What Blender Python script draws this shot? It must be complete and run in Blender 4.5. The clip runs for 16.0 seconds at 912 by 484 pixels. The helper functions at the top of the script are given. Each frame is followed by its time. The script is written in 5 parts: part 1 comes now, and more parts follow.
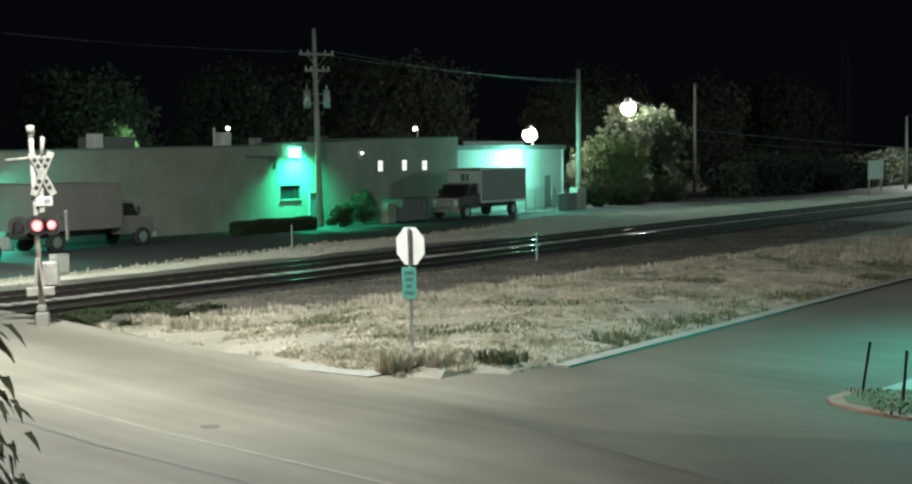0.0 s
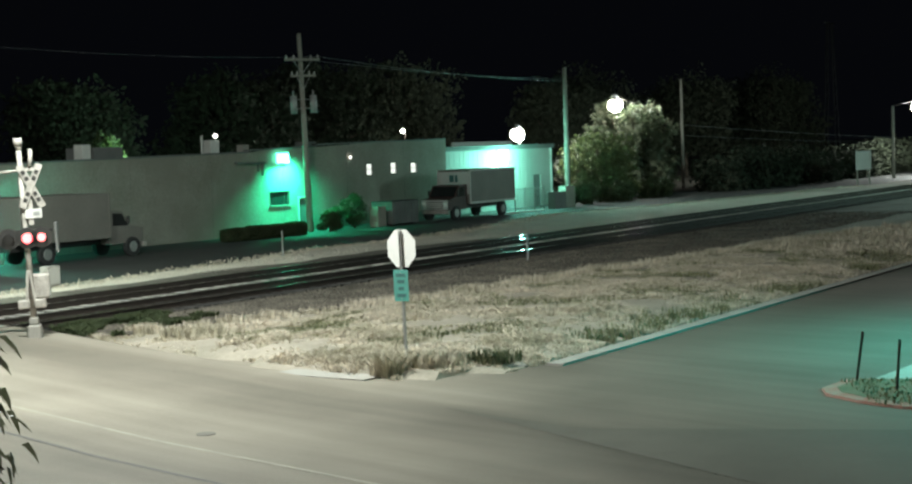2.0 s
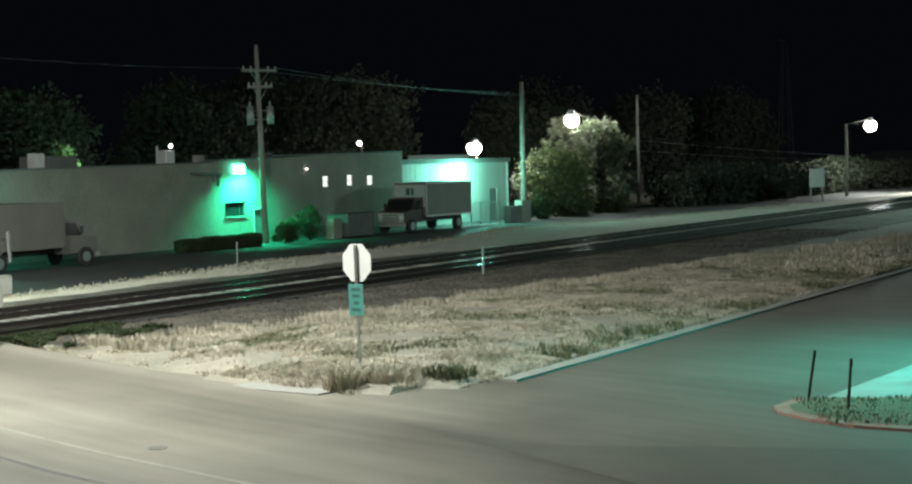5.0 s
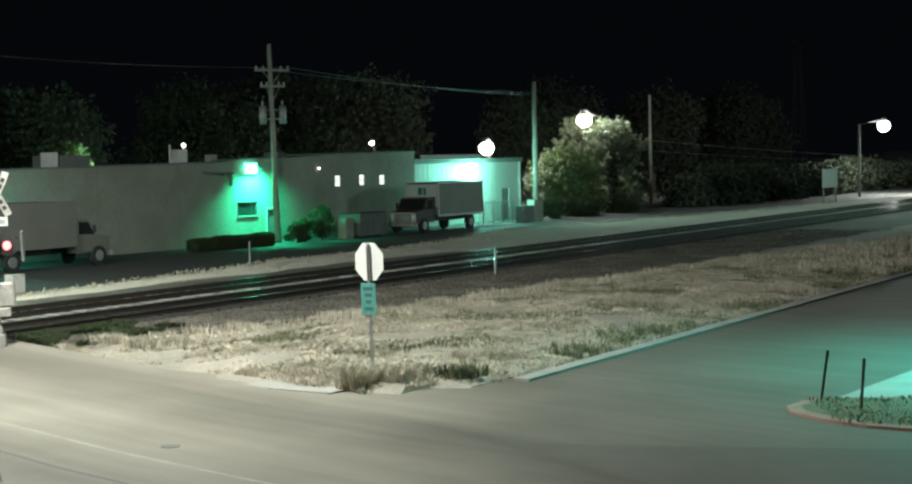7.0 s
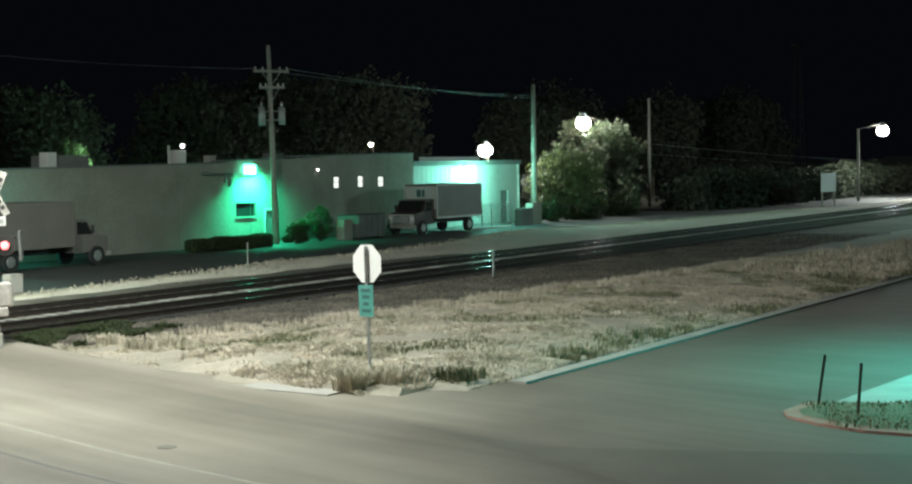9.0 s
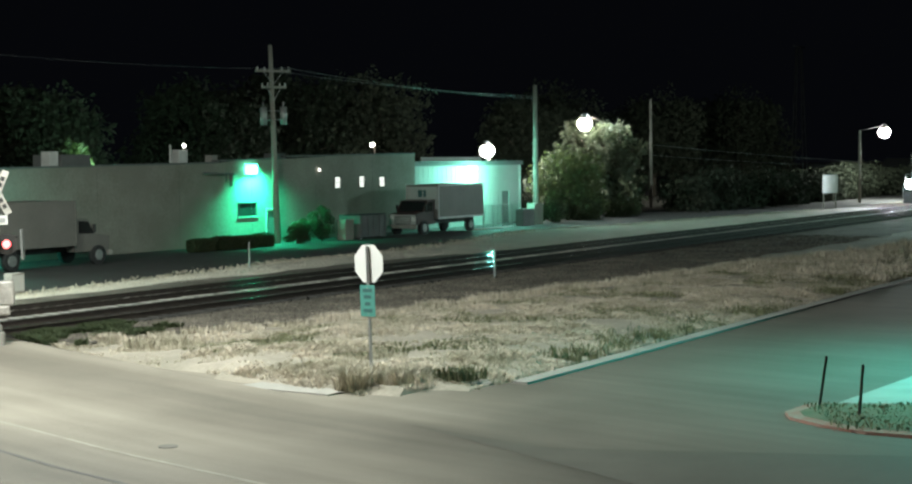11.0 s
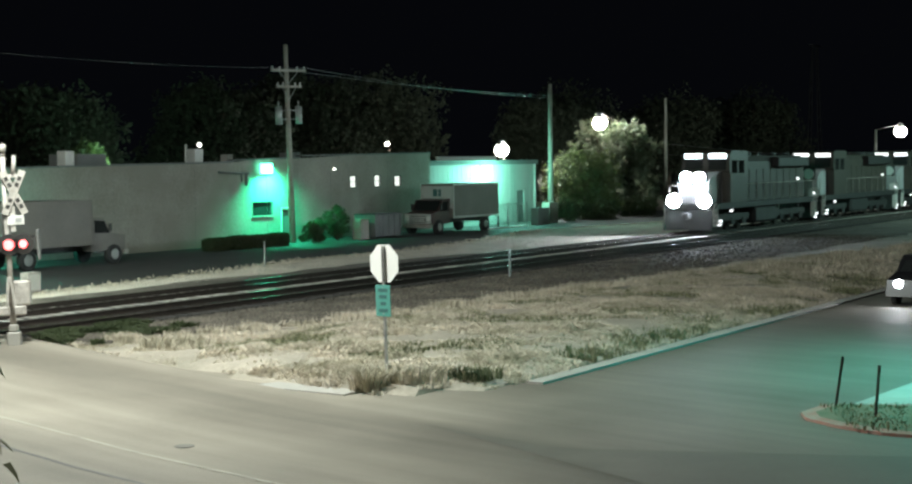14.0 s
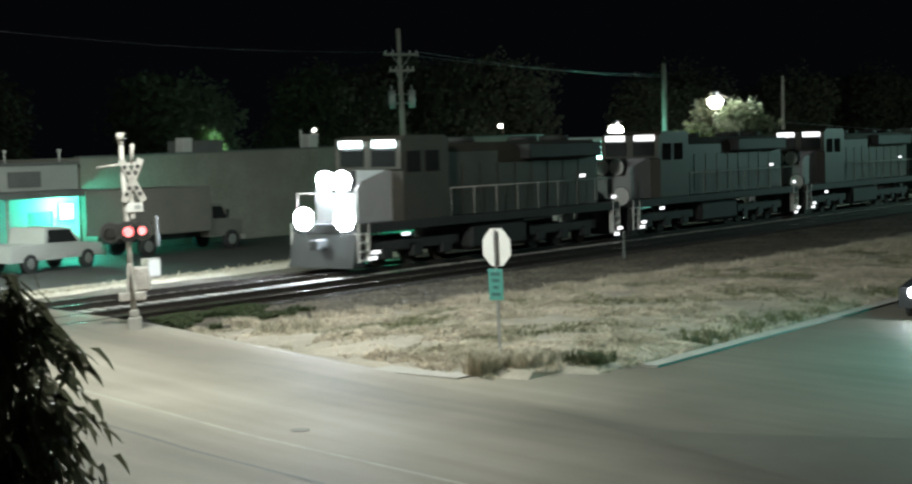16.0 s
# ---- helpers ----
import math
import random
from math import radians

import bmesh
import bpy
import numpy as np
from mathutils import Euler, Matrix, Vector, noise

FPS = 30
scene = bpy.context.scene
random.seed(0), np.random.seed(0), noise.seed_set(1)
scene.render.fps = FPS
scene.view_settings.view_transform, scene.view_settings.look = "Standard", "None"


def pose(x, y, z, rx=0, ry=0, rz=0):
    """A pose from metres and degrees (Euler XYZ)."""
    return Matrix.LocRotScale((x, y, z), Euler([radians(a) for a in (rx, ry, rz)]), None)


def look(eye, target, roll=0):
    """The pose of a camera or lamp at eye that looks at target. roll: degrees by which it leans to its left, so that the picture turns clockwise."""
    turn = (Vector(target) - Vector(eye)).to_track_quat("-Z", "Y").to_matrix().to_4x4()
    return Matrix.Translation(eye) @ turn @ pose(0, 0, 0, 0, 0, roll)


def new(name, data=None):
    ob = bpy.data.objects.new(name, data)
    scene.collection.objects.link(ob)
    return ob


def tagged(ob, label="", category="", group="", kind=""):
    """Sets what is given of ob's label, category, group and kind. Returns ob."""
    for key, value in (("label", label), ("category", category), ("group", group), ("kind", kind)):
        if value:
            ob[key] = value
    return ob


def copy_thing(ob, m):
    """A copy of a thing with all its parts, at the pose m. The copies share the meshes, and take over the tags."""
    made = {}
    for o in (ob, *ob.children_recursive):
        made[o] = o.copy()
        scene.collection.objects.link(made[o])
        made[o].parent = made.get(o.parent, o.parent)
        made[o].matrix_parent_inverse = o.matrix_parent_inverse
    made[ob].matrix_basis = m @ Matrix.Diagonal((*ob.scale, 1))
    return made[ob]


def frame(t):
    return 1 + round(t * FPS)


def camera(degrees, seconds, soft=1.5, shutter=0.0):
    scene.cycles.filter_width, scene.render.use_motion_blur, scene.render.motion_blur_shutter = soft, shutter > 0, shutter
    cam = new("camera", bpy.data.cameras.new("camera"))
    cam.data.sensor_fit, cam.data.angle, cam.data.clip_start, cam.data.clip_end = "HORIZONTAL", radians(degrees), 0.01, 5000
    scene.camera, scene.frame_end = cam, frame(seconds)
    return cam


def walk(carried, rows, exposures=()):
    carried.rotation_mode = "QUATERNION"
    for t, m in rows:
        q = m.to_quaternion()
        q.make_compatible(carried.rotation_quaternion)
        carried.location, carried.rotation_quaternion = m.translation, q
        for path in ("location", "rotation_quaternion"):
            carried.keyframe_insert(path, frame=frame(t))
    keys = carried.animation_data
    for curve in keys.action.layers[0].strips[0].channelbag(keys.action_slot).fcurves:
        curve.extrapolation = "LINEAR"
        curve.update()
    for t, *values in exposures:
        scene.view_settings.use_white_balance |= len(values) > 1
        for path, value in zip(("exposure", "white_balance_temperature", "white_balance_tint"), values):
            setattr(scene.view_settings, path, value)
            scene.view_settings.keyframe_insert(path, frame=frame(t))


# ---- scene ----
cam = camera(33.0, 16.0, 2.3, 0.5)
# seconds, x, y, z, yaw, pitch, roll
ROWS = [
    (0.0, 0.012, 0.005, 4.468, 1.609, -3.506, 0.452),
    (0.5, 0.010, -0.007, 4.459, 1.513, -3.394, 1.910),
    (1.0, 0.008, -0.018, 4.441, 1.432, -3.633, 1.887),
    (1.5, 0.018, -0.018, 4.441, 1.322, -3.353, 2.047),
    (2.0, 0.004, -0.006, 4.461, 1.161, -3.461, 1.967),
    (2.5, -0.024, 0.015, 4.496, 1.166, -3.898, 1.881),
    (3.0, -0.049, 0.017, 4.496, 0.213, -3.537, 1.285),
    (5.5, 0.011, 0.001, 4.515, -0.460, -3.041, 1.274),
    (6.0, 0.001, 0.001, 4.515, -0.303, -3.051, 1.166),
    (6.5, -0.018, -0.000, 4.495, -0.310, -3.026, 1.004),
    (7.0, -0.003, -0.000, 4.500, -0.003, -3.038, 1.197),
    (7.5, -0.004, -0.000, 4.507, -0.040, -3.046, 1.041),
    (8.0, 0.001, -0.001, 4.502, -0.099, -2.953, 0.866),
    (8.5, -0.001, -0.001, 4.499, -0.136, -2.913, 0.842),
    (9.0, 0.009, 0.001, 4.505, -0.040, -2.960, 0.864),
    (11.5, -0.006, -0.001, 4.500, 0.007, -2.932, 0.683),
    (12.0, -0.002, -0.001, 4.497, 0.062, -2.917, 0.739),
    (12.5, -0.010, -0.000, 4.512, 0.112, -2.970, 0.634),
    (13.0, 0.005, 0.002, 4.515, 0.218, -3.029, 0.724),
    (13.5, -0.012, -0.007, 4.526, 0.288, -3.011, 0.651),
    (14.0, -0.018, -0.006, 4.524, 0.559, -2.978, 0.699),
    (14.5, 0.007, -0.000, 4.529, 1.074, -3.158, 0.781),
    (15.0, 0.002, 0.001, 4.520, 1.551, -3.215, 0.840),
    (15.5, 0.014, 0.006, 4.537, 2.437, -3.371, 0.931),
    (16.0, 0.037, 0.022, 4.560, 4.801, -3.580, 1.463),
]
walk(cam, [(t, pose(x, y, z, 90 + pitch, roll, yaw)) for t, x, y, z, yaw, pitch, roll in ROWS], [(0.0, 0.0), (14.0, 0.0), (15.5, -0.12), (16.0, -0.28)])

# ---- night sky and lamps ----
world = bpy.data.worlds.new("night")
scene.world = world
world.use_nodes = True
world.node_tree.nodes["Background"].inputs[0].default_value = (0.35, 0.42, 0.6, 1)
world.node_tree.nodes["Background"].inputs[1].default_value = 0.0045
scene.view_settings.exposure = 0.0

# The railway, the street and the fronts run along one line; s is metres along it, c metres across it.
ALONG = 58.8
DX, DY = math.cos(radians(ALONG)), math.sin(radians(ALONG))


def at(s, c, z=0.0):
    return Vector((s * DX - c * DY, s * DY + c * DX, z))


def turned(s, c, z=0.0, turn=0.0):
    return pose(*at(s, c, z), 0, 0, ALONG + turn)


def lamp(name, place, power, colour, size=0.3, kind="POINT", target=None, cone=120, blend=0.6):
    data = bpy.data.lights.new(name, kind)
    data.energy, data.color = power, colour
    data.shadow_soft_size = size
    ob = new(name, data)
    ob.location = place
    if kind == "SPOT":
        data.spot_size, data.spot_blend = radians(cone), blend
        ob.matrix_world = look(place, target)
    return ob


WARM, TEAL, GREEN = (0.9, 0.98, 0.92), (0.03, 0.85, 0.74), (0.03, 1.0, 0.5)
# unseen street lamp over the main road ahead, placed to match its brightness
lamp("street_light", (-9.0, 30.5, 13.0), 17500, WARM, 0.6)
# unseen fill at the far side of the crossing, brightening yard wall and lane
lamp("far_fill_light", at(30, 43, 10.0), 8500, (0.8, 1.0, 0.88), 1.0, "SPOT", at(37, 42, 0), 150, 1.0)
# unseen fill further along the street, added to brighten the gravel lane
lamp("lane_fill_light", at(112, 16.0, 10.0), 11000, (0.55, 1.0, 0.9), 0.6)
# mercury lamp at the corner of the street
lamp("mercury_light", (13.4, 31.4, 7.3), 8500, TEAL, 0.3, "SPOT", (12.6, 31.0, 0), 140, 1.0)

# ---- materials ----


def mat(name, base, rough=0.8, metal=0.0, other=None, scale=3.0, fine=40.0, bump=0.2, contrast=0.5, spots=None, random_mix=0.0, spec=0.5):
    """Two scales of variation between two colours, fine relief, and stains where spots gives a colour."""
    m = bpy.data.materials.new(name)
    m.use_nodes = True
    nt = m.node_tree
    b = nt.nodes["Principled BSDF"]
    b.inputs["Roughness"].default_value, b.inputs["Metallic"].default_value = rough, metal
    b.inputs["Specular IOR Level"].default_value = spec
    other = other or tuple(v * 0.6 for v in base)
    co = nt.nodes.new("ShaderNodeNewGeometry")

    def noise_at(sc, detail):
        n = nt.nodes.new("ShaderNodeTexNoise")
        n.inputs["Scale"].default_value, n.inputs["Detail"].default_value = sc, detail
        nt.links.new(co.outputs["Position"], n.inputs["Vector"])
        return n.outputs["Fac"]

    def maths(op, a, c):
        n = nt.nodes.new("ShaderNodeMath")
        n.operation = op
        for i, v in enumerate((a, c)):
            if isinstance(v, (int, float)):
                n.inputs[i].default_value = v
            else:
                nt.links.new(v, n.inputs[i])
        return n.outputs[0]

    def mixed(f, c1, c2):
        n = nt.nodes.new("ShaderNodeMix")
        n.data_type = "RGBA"
        nt.links.new(f, n.inputs[0])
        for i, v in ((6, c1), (7, c2)):
            if isinstance(v, tuple):
                n.inputs[i].default_value = (*v, 1)
            else:
                nt.links.new(v, n.inputs[i])
        return n.outputs[2]

    big, small = noise_at(scale, 4), noise_at(fine, 3)
    f = maths("ADD", maths("MULTIPLY", big, 0.6), maths("MULTIPLY", small, 0.4))
    f = maths("ADD", maths("MULTIPLY", maths("SUBTRACT", f, 0.5), 2.2 * contrast / 0.5), 0.5)
    if random_mix:
        info = nt.nodes.new("ShaderNodeObjectInfo")
        f = maths("ADD", f, maths("MULTIPLY", maths("SUBTRACT", info.outputs["Random"], 0.5), random_mix))
    ramp = nt.nodes.new("ShaderNodeClamp")
    nt.links.new(f, ramp.inputs[0])
    colour = mixed(ramp.outputs[0], base, other)
    if spots:
        st = nt.nodes.new("ShaderNodeMapRange")
        nt.links.new(noise_at(scale * 0.37 + 0.05, 5), st.inputs[0])
        st.inputs[1].default_value, st.inputs[2].default_value = 0.52, 0.66
        colour = mixed(st.outputs[0], colour, spots)
    nt.links.new(colour, b.inputs["Base Color"])
    if bump:
        bu = nt.nodes.new("ShaderNodeBump")
        bu.inputs["Strength"].default_value, bu.inputs["Distance"].default_value = bump, 0.02
        nt.links.new(small, bu.inputs["Height"])
        nt.links.new(bu.outputs[0], b.inputs["Normal"])
    return m


def glow(name, colour, strength):
    m = bpy.data.materials.new(name)
    m.use_nodes = True
    b = m.node_tree.nodes["Principled BSDF"]
    b.inputs["Base Color"].default_value = (0.8, 0.8, 0.8, 1)
    b.inputs["Emission Color"].default_value = (*colour, 1)
    b.inputs["Emission Strength"].default_value = strength
    return m


M = {
    "tar": mat("dark_tar", (0.07, 0.065, 0.06), 0.6, 0, (0.11, 0.1, 0.09), 1.5, 30, 0.2),
    "paint": mat("road_paint", (0.42, 0.385, 0.31), 0.7, 0, (0.27, 0.245, 0.2), 2.0, 25, 0.15, 0.6),
    "patch": mat("worn_patch", (0.19, 0.175, 0.15), 0.7, 0, (0.14, 0.13, 0.11), 4.0, 25, 0.2, 0.8),
    # nose coloured pale to stand in for the headlights' glare over it
    "nose": mat("glare_pale_nose", (0.5, 0.5, 0.5), 0.45, 0, (0.4, 0.4, 0.4), 1.5, 20, 0.05),
    "concrete": mat("kerb_concrete", (0.42, 0.4, 0.36), 0.85, 0, (0.28, 0.265, 0.235), 1.2, 35, 0.3, 0.5, random_mix=0.3),
    "redkerb": mat("red_kerb", (0.36, 0.13, 0.09), 0.8, 0, (0.3, 0.24, 0.2), 3, 30, 0.3, 0.7),
    "soil": mat("dry_soil", (0.4, 0.35, 0.285), 0.95, 0, (0.27, 0.245, 0.195), 0.7, 9, 0.6, 1.0),
    "straw": mat("dry_grass", (0.74, 0.65, 0.53), 0.85, 0, (0.45, 0.41, 0.3), 0.6, 2.5, 0.0, 1.0),
    "weed": mat("green_weed", (0.13, 0.15, 0.07), 0.75, 0, (0.24, 0.23, 0.13), 1.0, 8, 0.0, 0.7),
    "ballast": mat("track_ballast", (0.085, 0.077, 0.067), 0.95, 0, (0.035, 0.032, 0.03), 0.7, 16, 1.0, 0.7),
    "oldballast": mat("old_ballast", (0.18, 0.155, 0.125), 0.95, 0, (0.085, 0.075, 0.06), 0.5, 9, 1.0, 1.1),
    "gravel": mat("pale_gravel", (0.68, 0.62, 0.53), 0.95, 0, (0.5, 0.45, 0.38), 0.6, 14, 0.6, 0.7),
    "lot": mat("parking_asphalt", (0.075, 0.075, 0.07), 0.8, 0, (0.045, 0.045, 0.042), 0.4, 20, 0.3),
    "tie": mat("weathered_tie", (0.58, 0.55, 0.5), 0.9, 0, (0.38, 0.35, 0.31), 2.5, 30, 0.4, 0.7, random_mix=0.6),
    "darktie": mat("creosoted_tie", (0.06, 0.055, 0.05), 0.9, 0, (0.035, 0.032, 0.03), 2.5, 30, 0.4, 0.7, random_mix=0.6),
    "mouth_asphalt": mat("dimmed_dark_asphalt", (0.14, 0.128, 0.107), 0.7, 0, (0.105, 0.097, 0.08), 0.7, 30, 0.3, 0.7, spec=0.2),
    "maroon": mat("cab_maroon", (0.1, 0.045, 0.04), 0.4, 0, (0.06, 0.03, 0.028), 1.5, 12, 0.03),
    "rail": mat("rusty_rail", (0.06, 0.045, 0.036), 0.75, 0.2, (0.04, 0.032, 0.027), 3, 40, 0.2),
    "railtop": mat("polished_rail", (0.65, 0.65, 0.65), 0.14, 1.0, (0.5, 0.5, 0.5), 2, 30, 0.05, 0.3),
    "alu": mat("sign_aluminium", (0.9, 0.88, 0.84), 0.4, 0.0, (0.82, 0.8, 0.77), 4, 30, 0.03, 0.35),
    "galv": mat("galvanised_steel", (0.5, 0.5, 0.48), 0.5, 0.5, (0.36, 0.36, 0.35), 5, 40, 0.1),
    "greenplate": mat("green_sign", (0.1, 0.36, 0.3), 0.5, 0, (0.08, 0.28, 0.24), 4, 20, 0.03),
    "plateink": mat("plate_writing", (0.04, 0.12, 0.12), 0.5, 0, (0.06, 0.16, 0.15), 4, 20, 0.0),
    "post": mat("dark_post", (0.05, 0.045, 0.04), 0.7, 0, (0.09, 0.07, 0.055), 6, 30, 0.1),
    "mast": mat("aluminium_mast", (0.58, 0.54, 0.49), 0.6, 0.1, (0.3, 0.27, 0.24), 4, 25, 0.1, 0.7),
    "white": mat("white_paint", (0.78, 0.76, 0.72), 0.55, 0, (0.6, 0.58, 0.54), 3, 30, 0.05, 0.5),
    "black": mat("black_paint", (0.03, 0.03, 0.03), 0.5, 0, (0.05, 0.045, 0.04), 3, 30, 0.05),
    "wall": mat("painted_block_wall", (0.38, 0.35, 0.3), 0.9, 0, (0.27, 0.245, 0.205), 0.5, 7, 0.3, 0.8, (0.28, 0.255, 0.215)),
    "metalwall": mat("ribbed_metal_wall", (0.5, 0.5, 0.47), 0.6, 0.1, (0.4, 0.4, 0.37), 0.6, 10, 0.1),
    "coping": mat("roof_coping", (0.2, 0.2, 0.19), 0.7, 0, (0.12, 0.12, 0.115), 1.5, 20, 0.1),
    "pole": mat("timber_pole", (0.42, 0.39, 0.34), 0.85, 0, (0.28, 0.25, 0.21), 1.5, 25, 0.3),
    "bark": mat("bark", (0.13, 0.1, 0.075), 0.95, 0, (0.07, 0.055, 0.04), 3, 25, 0.6),
    "leaf": mat("tree_leaf", (0.055, 0.085, 0.03), 0.6, 0, (0.1, 0.12, 0.045), 0.7, 6, 0.0, 0.7),
    # lighter copy of the leaf colour, standing in for lamp light on one tree
    "lit_leaf": mat("lamplit_leaf", (0.13, 0.14, 0.09), 0.6, 0, (0.07, 0.09, 0.045), 0.7, 6, 0.0, 1.0),
    "nearleaf": mat("near_leaf", (0.2, 0.19, 0.135), 0.45, 0, (0.12, 0.13, 0.07), 6, 30, 0.0, 0.7),
    "shrub": mat("shrub_leaf", (0.04, 0.06, 0.025), 0.7, 0, (0.07, 0.085, 0.035), 1.5, 8, 0.0, 0.7),
    "truckwhite": mat("truck_white", (0.62, 0.62, 0.6), 0.45, 0, (0.5, 0.49, 0.46), 1.0, 12, 0.03, 0.5),
    "truckgrey": mat("truck_box_side", (0.24, 0.22, 0.195), 0.55, 0, (0.18, 0.165, 0.145), 0.8, 10, 0.03),
    "glass": mat("dark_glass", (0.02, 0.025, 0.025), 0.08, 0, (0.03, 0.03, 0.03), 3, 30, 0.0),
    "tyre": mat("rubber", (0.025, 0.025, 0.025), 0.85, 0, (0.04, 0.04, 0.04), 6, 40, 0.2),
    "rim": mat("steel_rim", (0.5, 0.5, 0.48), 0.4, 0.6, (0.35, 0.35, 0.33), 6, 40, 0.05),
    "engine": mat("engine_paint", (0.075, 0.065, 0.05), 0.5, 0, (0.045, 0.04, 0.035), 0.8, 12, 0.06, 0.6),
    "engine_dark": mat("engine_grime", (0.05, 0.05, 0.048), 0.6, 0.2, (0.03, 0.03, 0.03), 1.2, 18, 0.15),
    "hopper": mat("freight_car_paint", (0.1, 0.095, 0.09), 0.7, 0, (0.06, 0.05, 0.045), 0.7, 10, 0.15, 0.7),
    "wire": mat("cable", (0.3, 0.3, 0.3), 0.5, 0.3, (0.2, 0.2, 0.2), 2, 30, 0.0),
    "chain": mat("fence_steel", (0.42, 0.42, 0.4), 0.5, 0.4, (0.3, 0.3, 0.28), 3, 30, 0.05),
    "redtail": mat("red_plastic", (0.35, 0.02, 0.02), 0.35, 0, (0.25, 0.015, 0.015), 4, 30, 0.0),
    "turf": mat("island_turf", (0.1, 0.11, 0.06), 0.95, 0, (0.16, 0.14, 0.09), 2.0, 20, 0.5, 0.8),
    # darker than real foliage: the lack of light is put into the colour
    "far": mat("unlit_foliage", (0.02, 0.028, 0.014), 0.9, 0, (0.028, 0.034, 0.017), 0.4, 3, 0.0),
    "stack": mat("far_tower", (0.06, 0.06, 0.06), 0.7, 0.2, (0.04, 0.04, 0.04), 0.5, 5, 0.0),
    "car": mat("car_paint", (0.015, 0.016, 0.018), 0.3, 0.0, (0.02, 0.02, 0.022), 2, 20, 0.0),
    "window_lit": glow("lit_window", (0.95, 1.0, 0.9), 1.1),
    "lamp_warm": glow("warm_lamp", (1.0, 0.93, 0.8), 14),
    "lamp_small": glow("small_lamp", (1.0, 0.98, 0.9), 5),
    "lamp_green": glow("green_lamp", (0.12, 1.0, 0.62), 7),
    "lamp_cyan": glow("cyan_lamp", (0.45, 1.0, 0.85), 9),
    "lamp_red": glow("red_lens", (1.0, 0.03, 0.05), 3.5),
    "headlight": glow("train_headlight", (0.76, 0.89, 1.0), 330),
    "numberboard": glow("number_board", (0.75, 0.95, 1.0), 9),
    # glow for the rear number boards and for painted glints
    "white_glow": glow("step_light", (0.95, 0.97, 1.0), 2.2),
    "carlight": glow("car_headlight", (0.88, 0.96, 1.0), 260),
}



def road_material():
    """Worn road: wheel tracks along the main road, grain, patches, slight damp gloss, painted light falloff."""
    m = mat("worn_dimmed_road", (0.31, 0.275, 0.225), 0.65, 0, (0.225, 0.2, 0.162), 0.3, 30, 0.25, 0.8, (0.255, 0.225, 0.182), spec=0.2)
    nt = m.node_tree
    b = nt.nodes["Principled BSDF"]
    colour = b.inputs["Base Color"].links[0].from_socket
    geo = nt.nodes.new("ShaderNodeNewGeometry")
    dot = nt.nodes.new("ShaderNodeVectorMath")
    dot.operation = "DOT_PRODUCT"
    nt.links.new(geo.outputs["Position"], dot.inputs[0])
    dot.inputs[1].default_value = (0.70, 0.714, 0)
    wob = nt.nodes.new("ShaderNodeTexNoise")
    wob.inputs["Scale"].default_value = 0.25
    nt.links.new(geo.outputs["Position"], wob.inputs["Vector"])
    add = nt.nodes.new("ShaderNodeMath")
    add.operation = "MULTIPLY_ADD"
    nt.links.new(wob.outputs["Fac"], add.inputs[0])
    add.inputs[1].default_value = 1.1
    nt.links.new(dot.outputs["Value"], add.inputs[2])
    rng = nt.nodes.new("ShaderNodeMapRange")
    nt.links.new(add.outputs[0], rng.inputs[0])
    rng.inputs[1].default_value, rng.inputs[2].default_value = 10.0, 24.0
    ramp = nt.nodes.new("ShaderNodeValToRGB")
    nt.links.new(rng.outputs[0], ramp.inputs[0])
    el = ramp.color_ramp.elements
    tones = ((0.0, 0.7), (0.22, 0.76), (0.28, 0.98), (0.42, 1.0), (0.48, 0.8), (0.56, 0.64), (0.62, 0.72), (0.67, 1.0), (1.0, 0.95))
    for i, (at_, v) in enumerate(tones):
        e = el[i] if i < 2 else el.new(at_)
        e.position, e.color = at_, (v, v, v, 1)
    mul = nt.nodes.new("ShaderNodeMix")
    mul.data_type, mul.blend_type = "RGBA", "MULTIPLY"
    mul.inputs[0].default_value = 1.0
    nt.links.new(colour, mul.inputs[6])
    nt.links.new(ramp.outputs[0], mul.inputs[7])
    # colour falls off towards +X, imitating how the lamp light fades there
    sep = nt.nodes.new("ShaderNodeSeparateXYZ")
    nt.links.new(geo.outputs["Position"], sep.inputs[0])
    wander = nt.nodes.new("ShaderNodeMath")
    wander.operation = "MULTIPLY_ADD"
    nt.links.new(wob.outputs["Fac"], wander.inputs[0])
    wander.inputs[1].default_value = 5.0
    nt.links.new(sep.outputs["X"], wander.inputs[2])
    falloff = nt.nodes.new("ShaderNodeMapRange")
    nt.links.new(wander.outputs[0], falloff.inputs[0])
    falloff.inputs[1].default_value, falloff.inputs[2].default_value = 0.5, 4.5
    falloff.inputs[3].default_value, falloff.inputs[4].default_value = 1.05, 0.58
    dimmed = nt.nodes.new("ShaderNodeVectorMath")
    dimmed.operation = "SCALE"
    nt.links.new(mul.outputs[2], dimmed.inputs[0])
    nt.links.new(falloff.outputs[0], dimmed.inputs["Scale"])
    # streaks along the main road
    turn = nt.nodes.new("ShaderNodeCombineXYZ")
    for i, way in enumerate(((-0.714 * 0.1, 0.70 * 0.1, 0), (0.70 * 1.3, 0.714 * 1.3, 0))):
        d = nt.nodes.new("ShaderNodeVectorMath")
        d.operation = "DOT_PRODUCT"
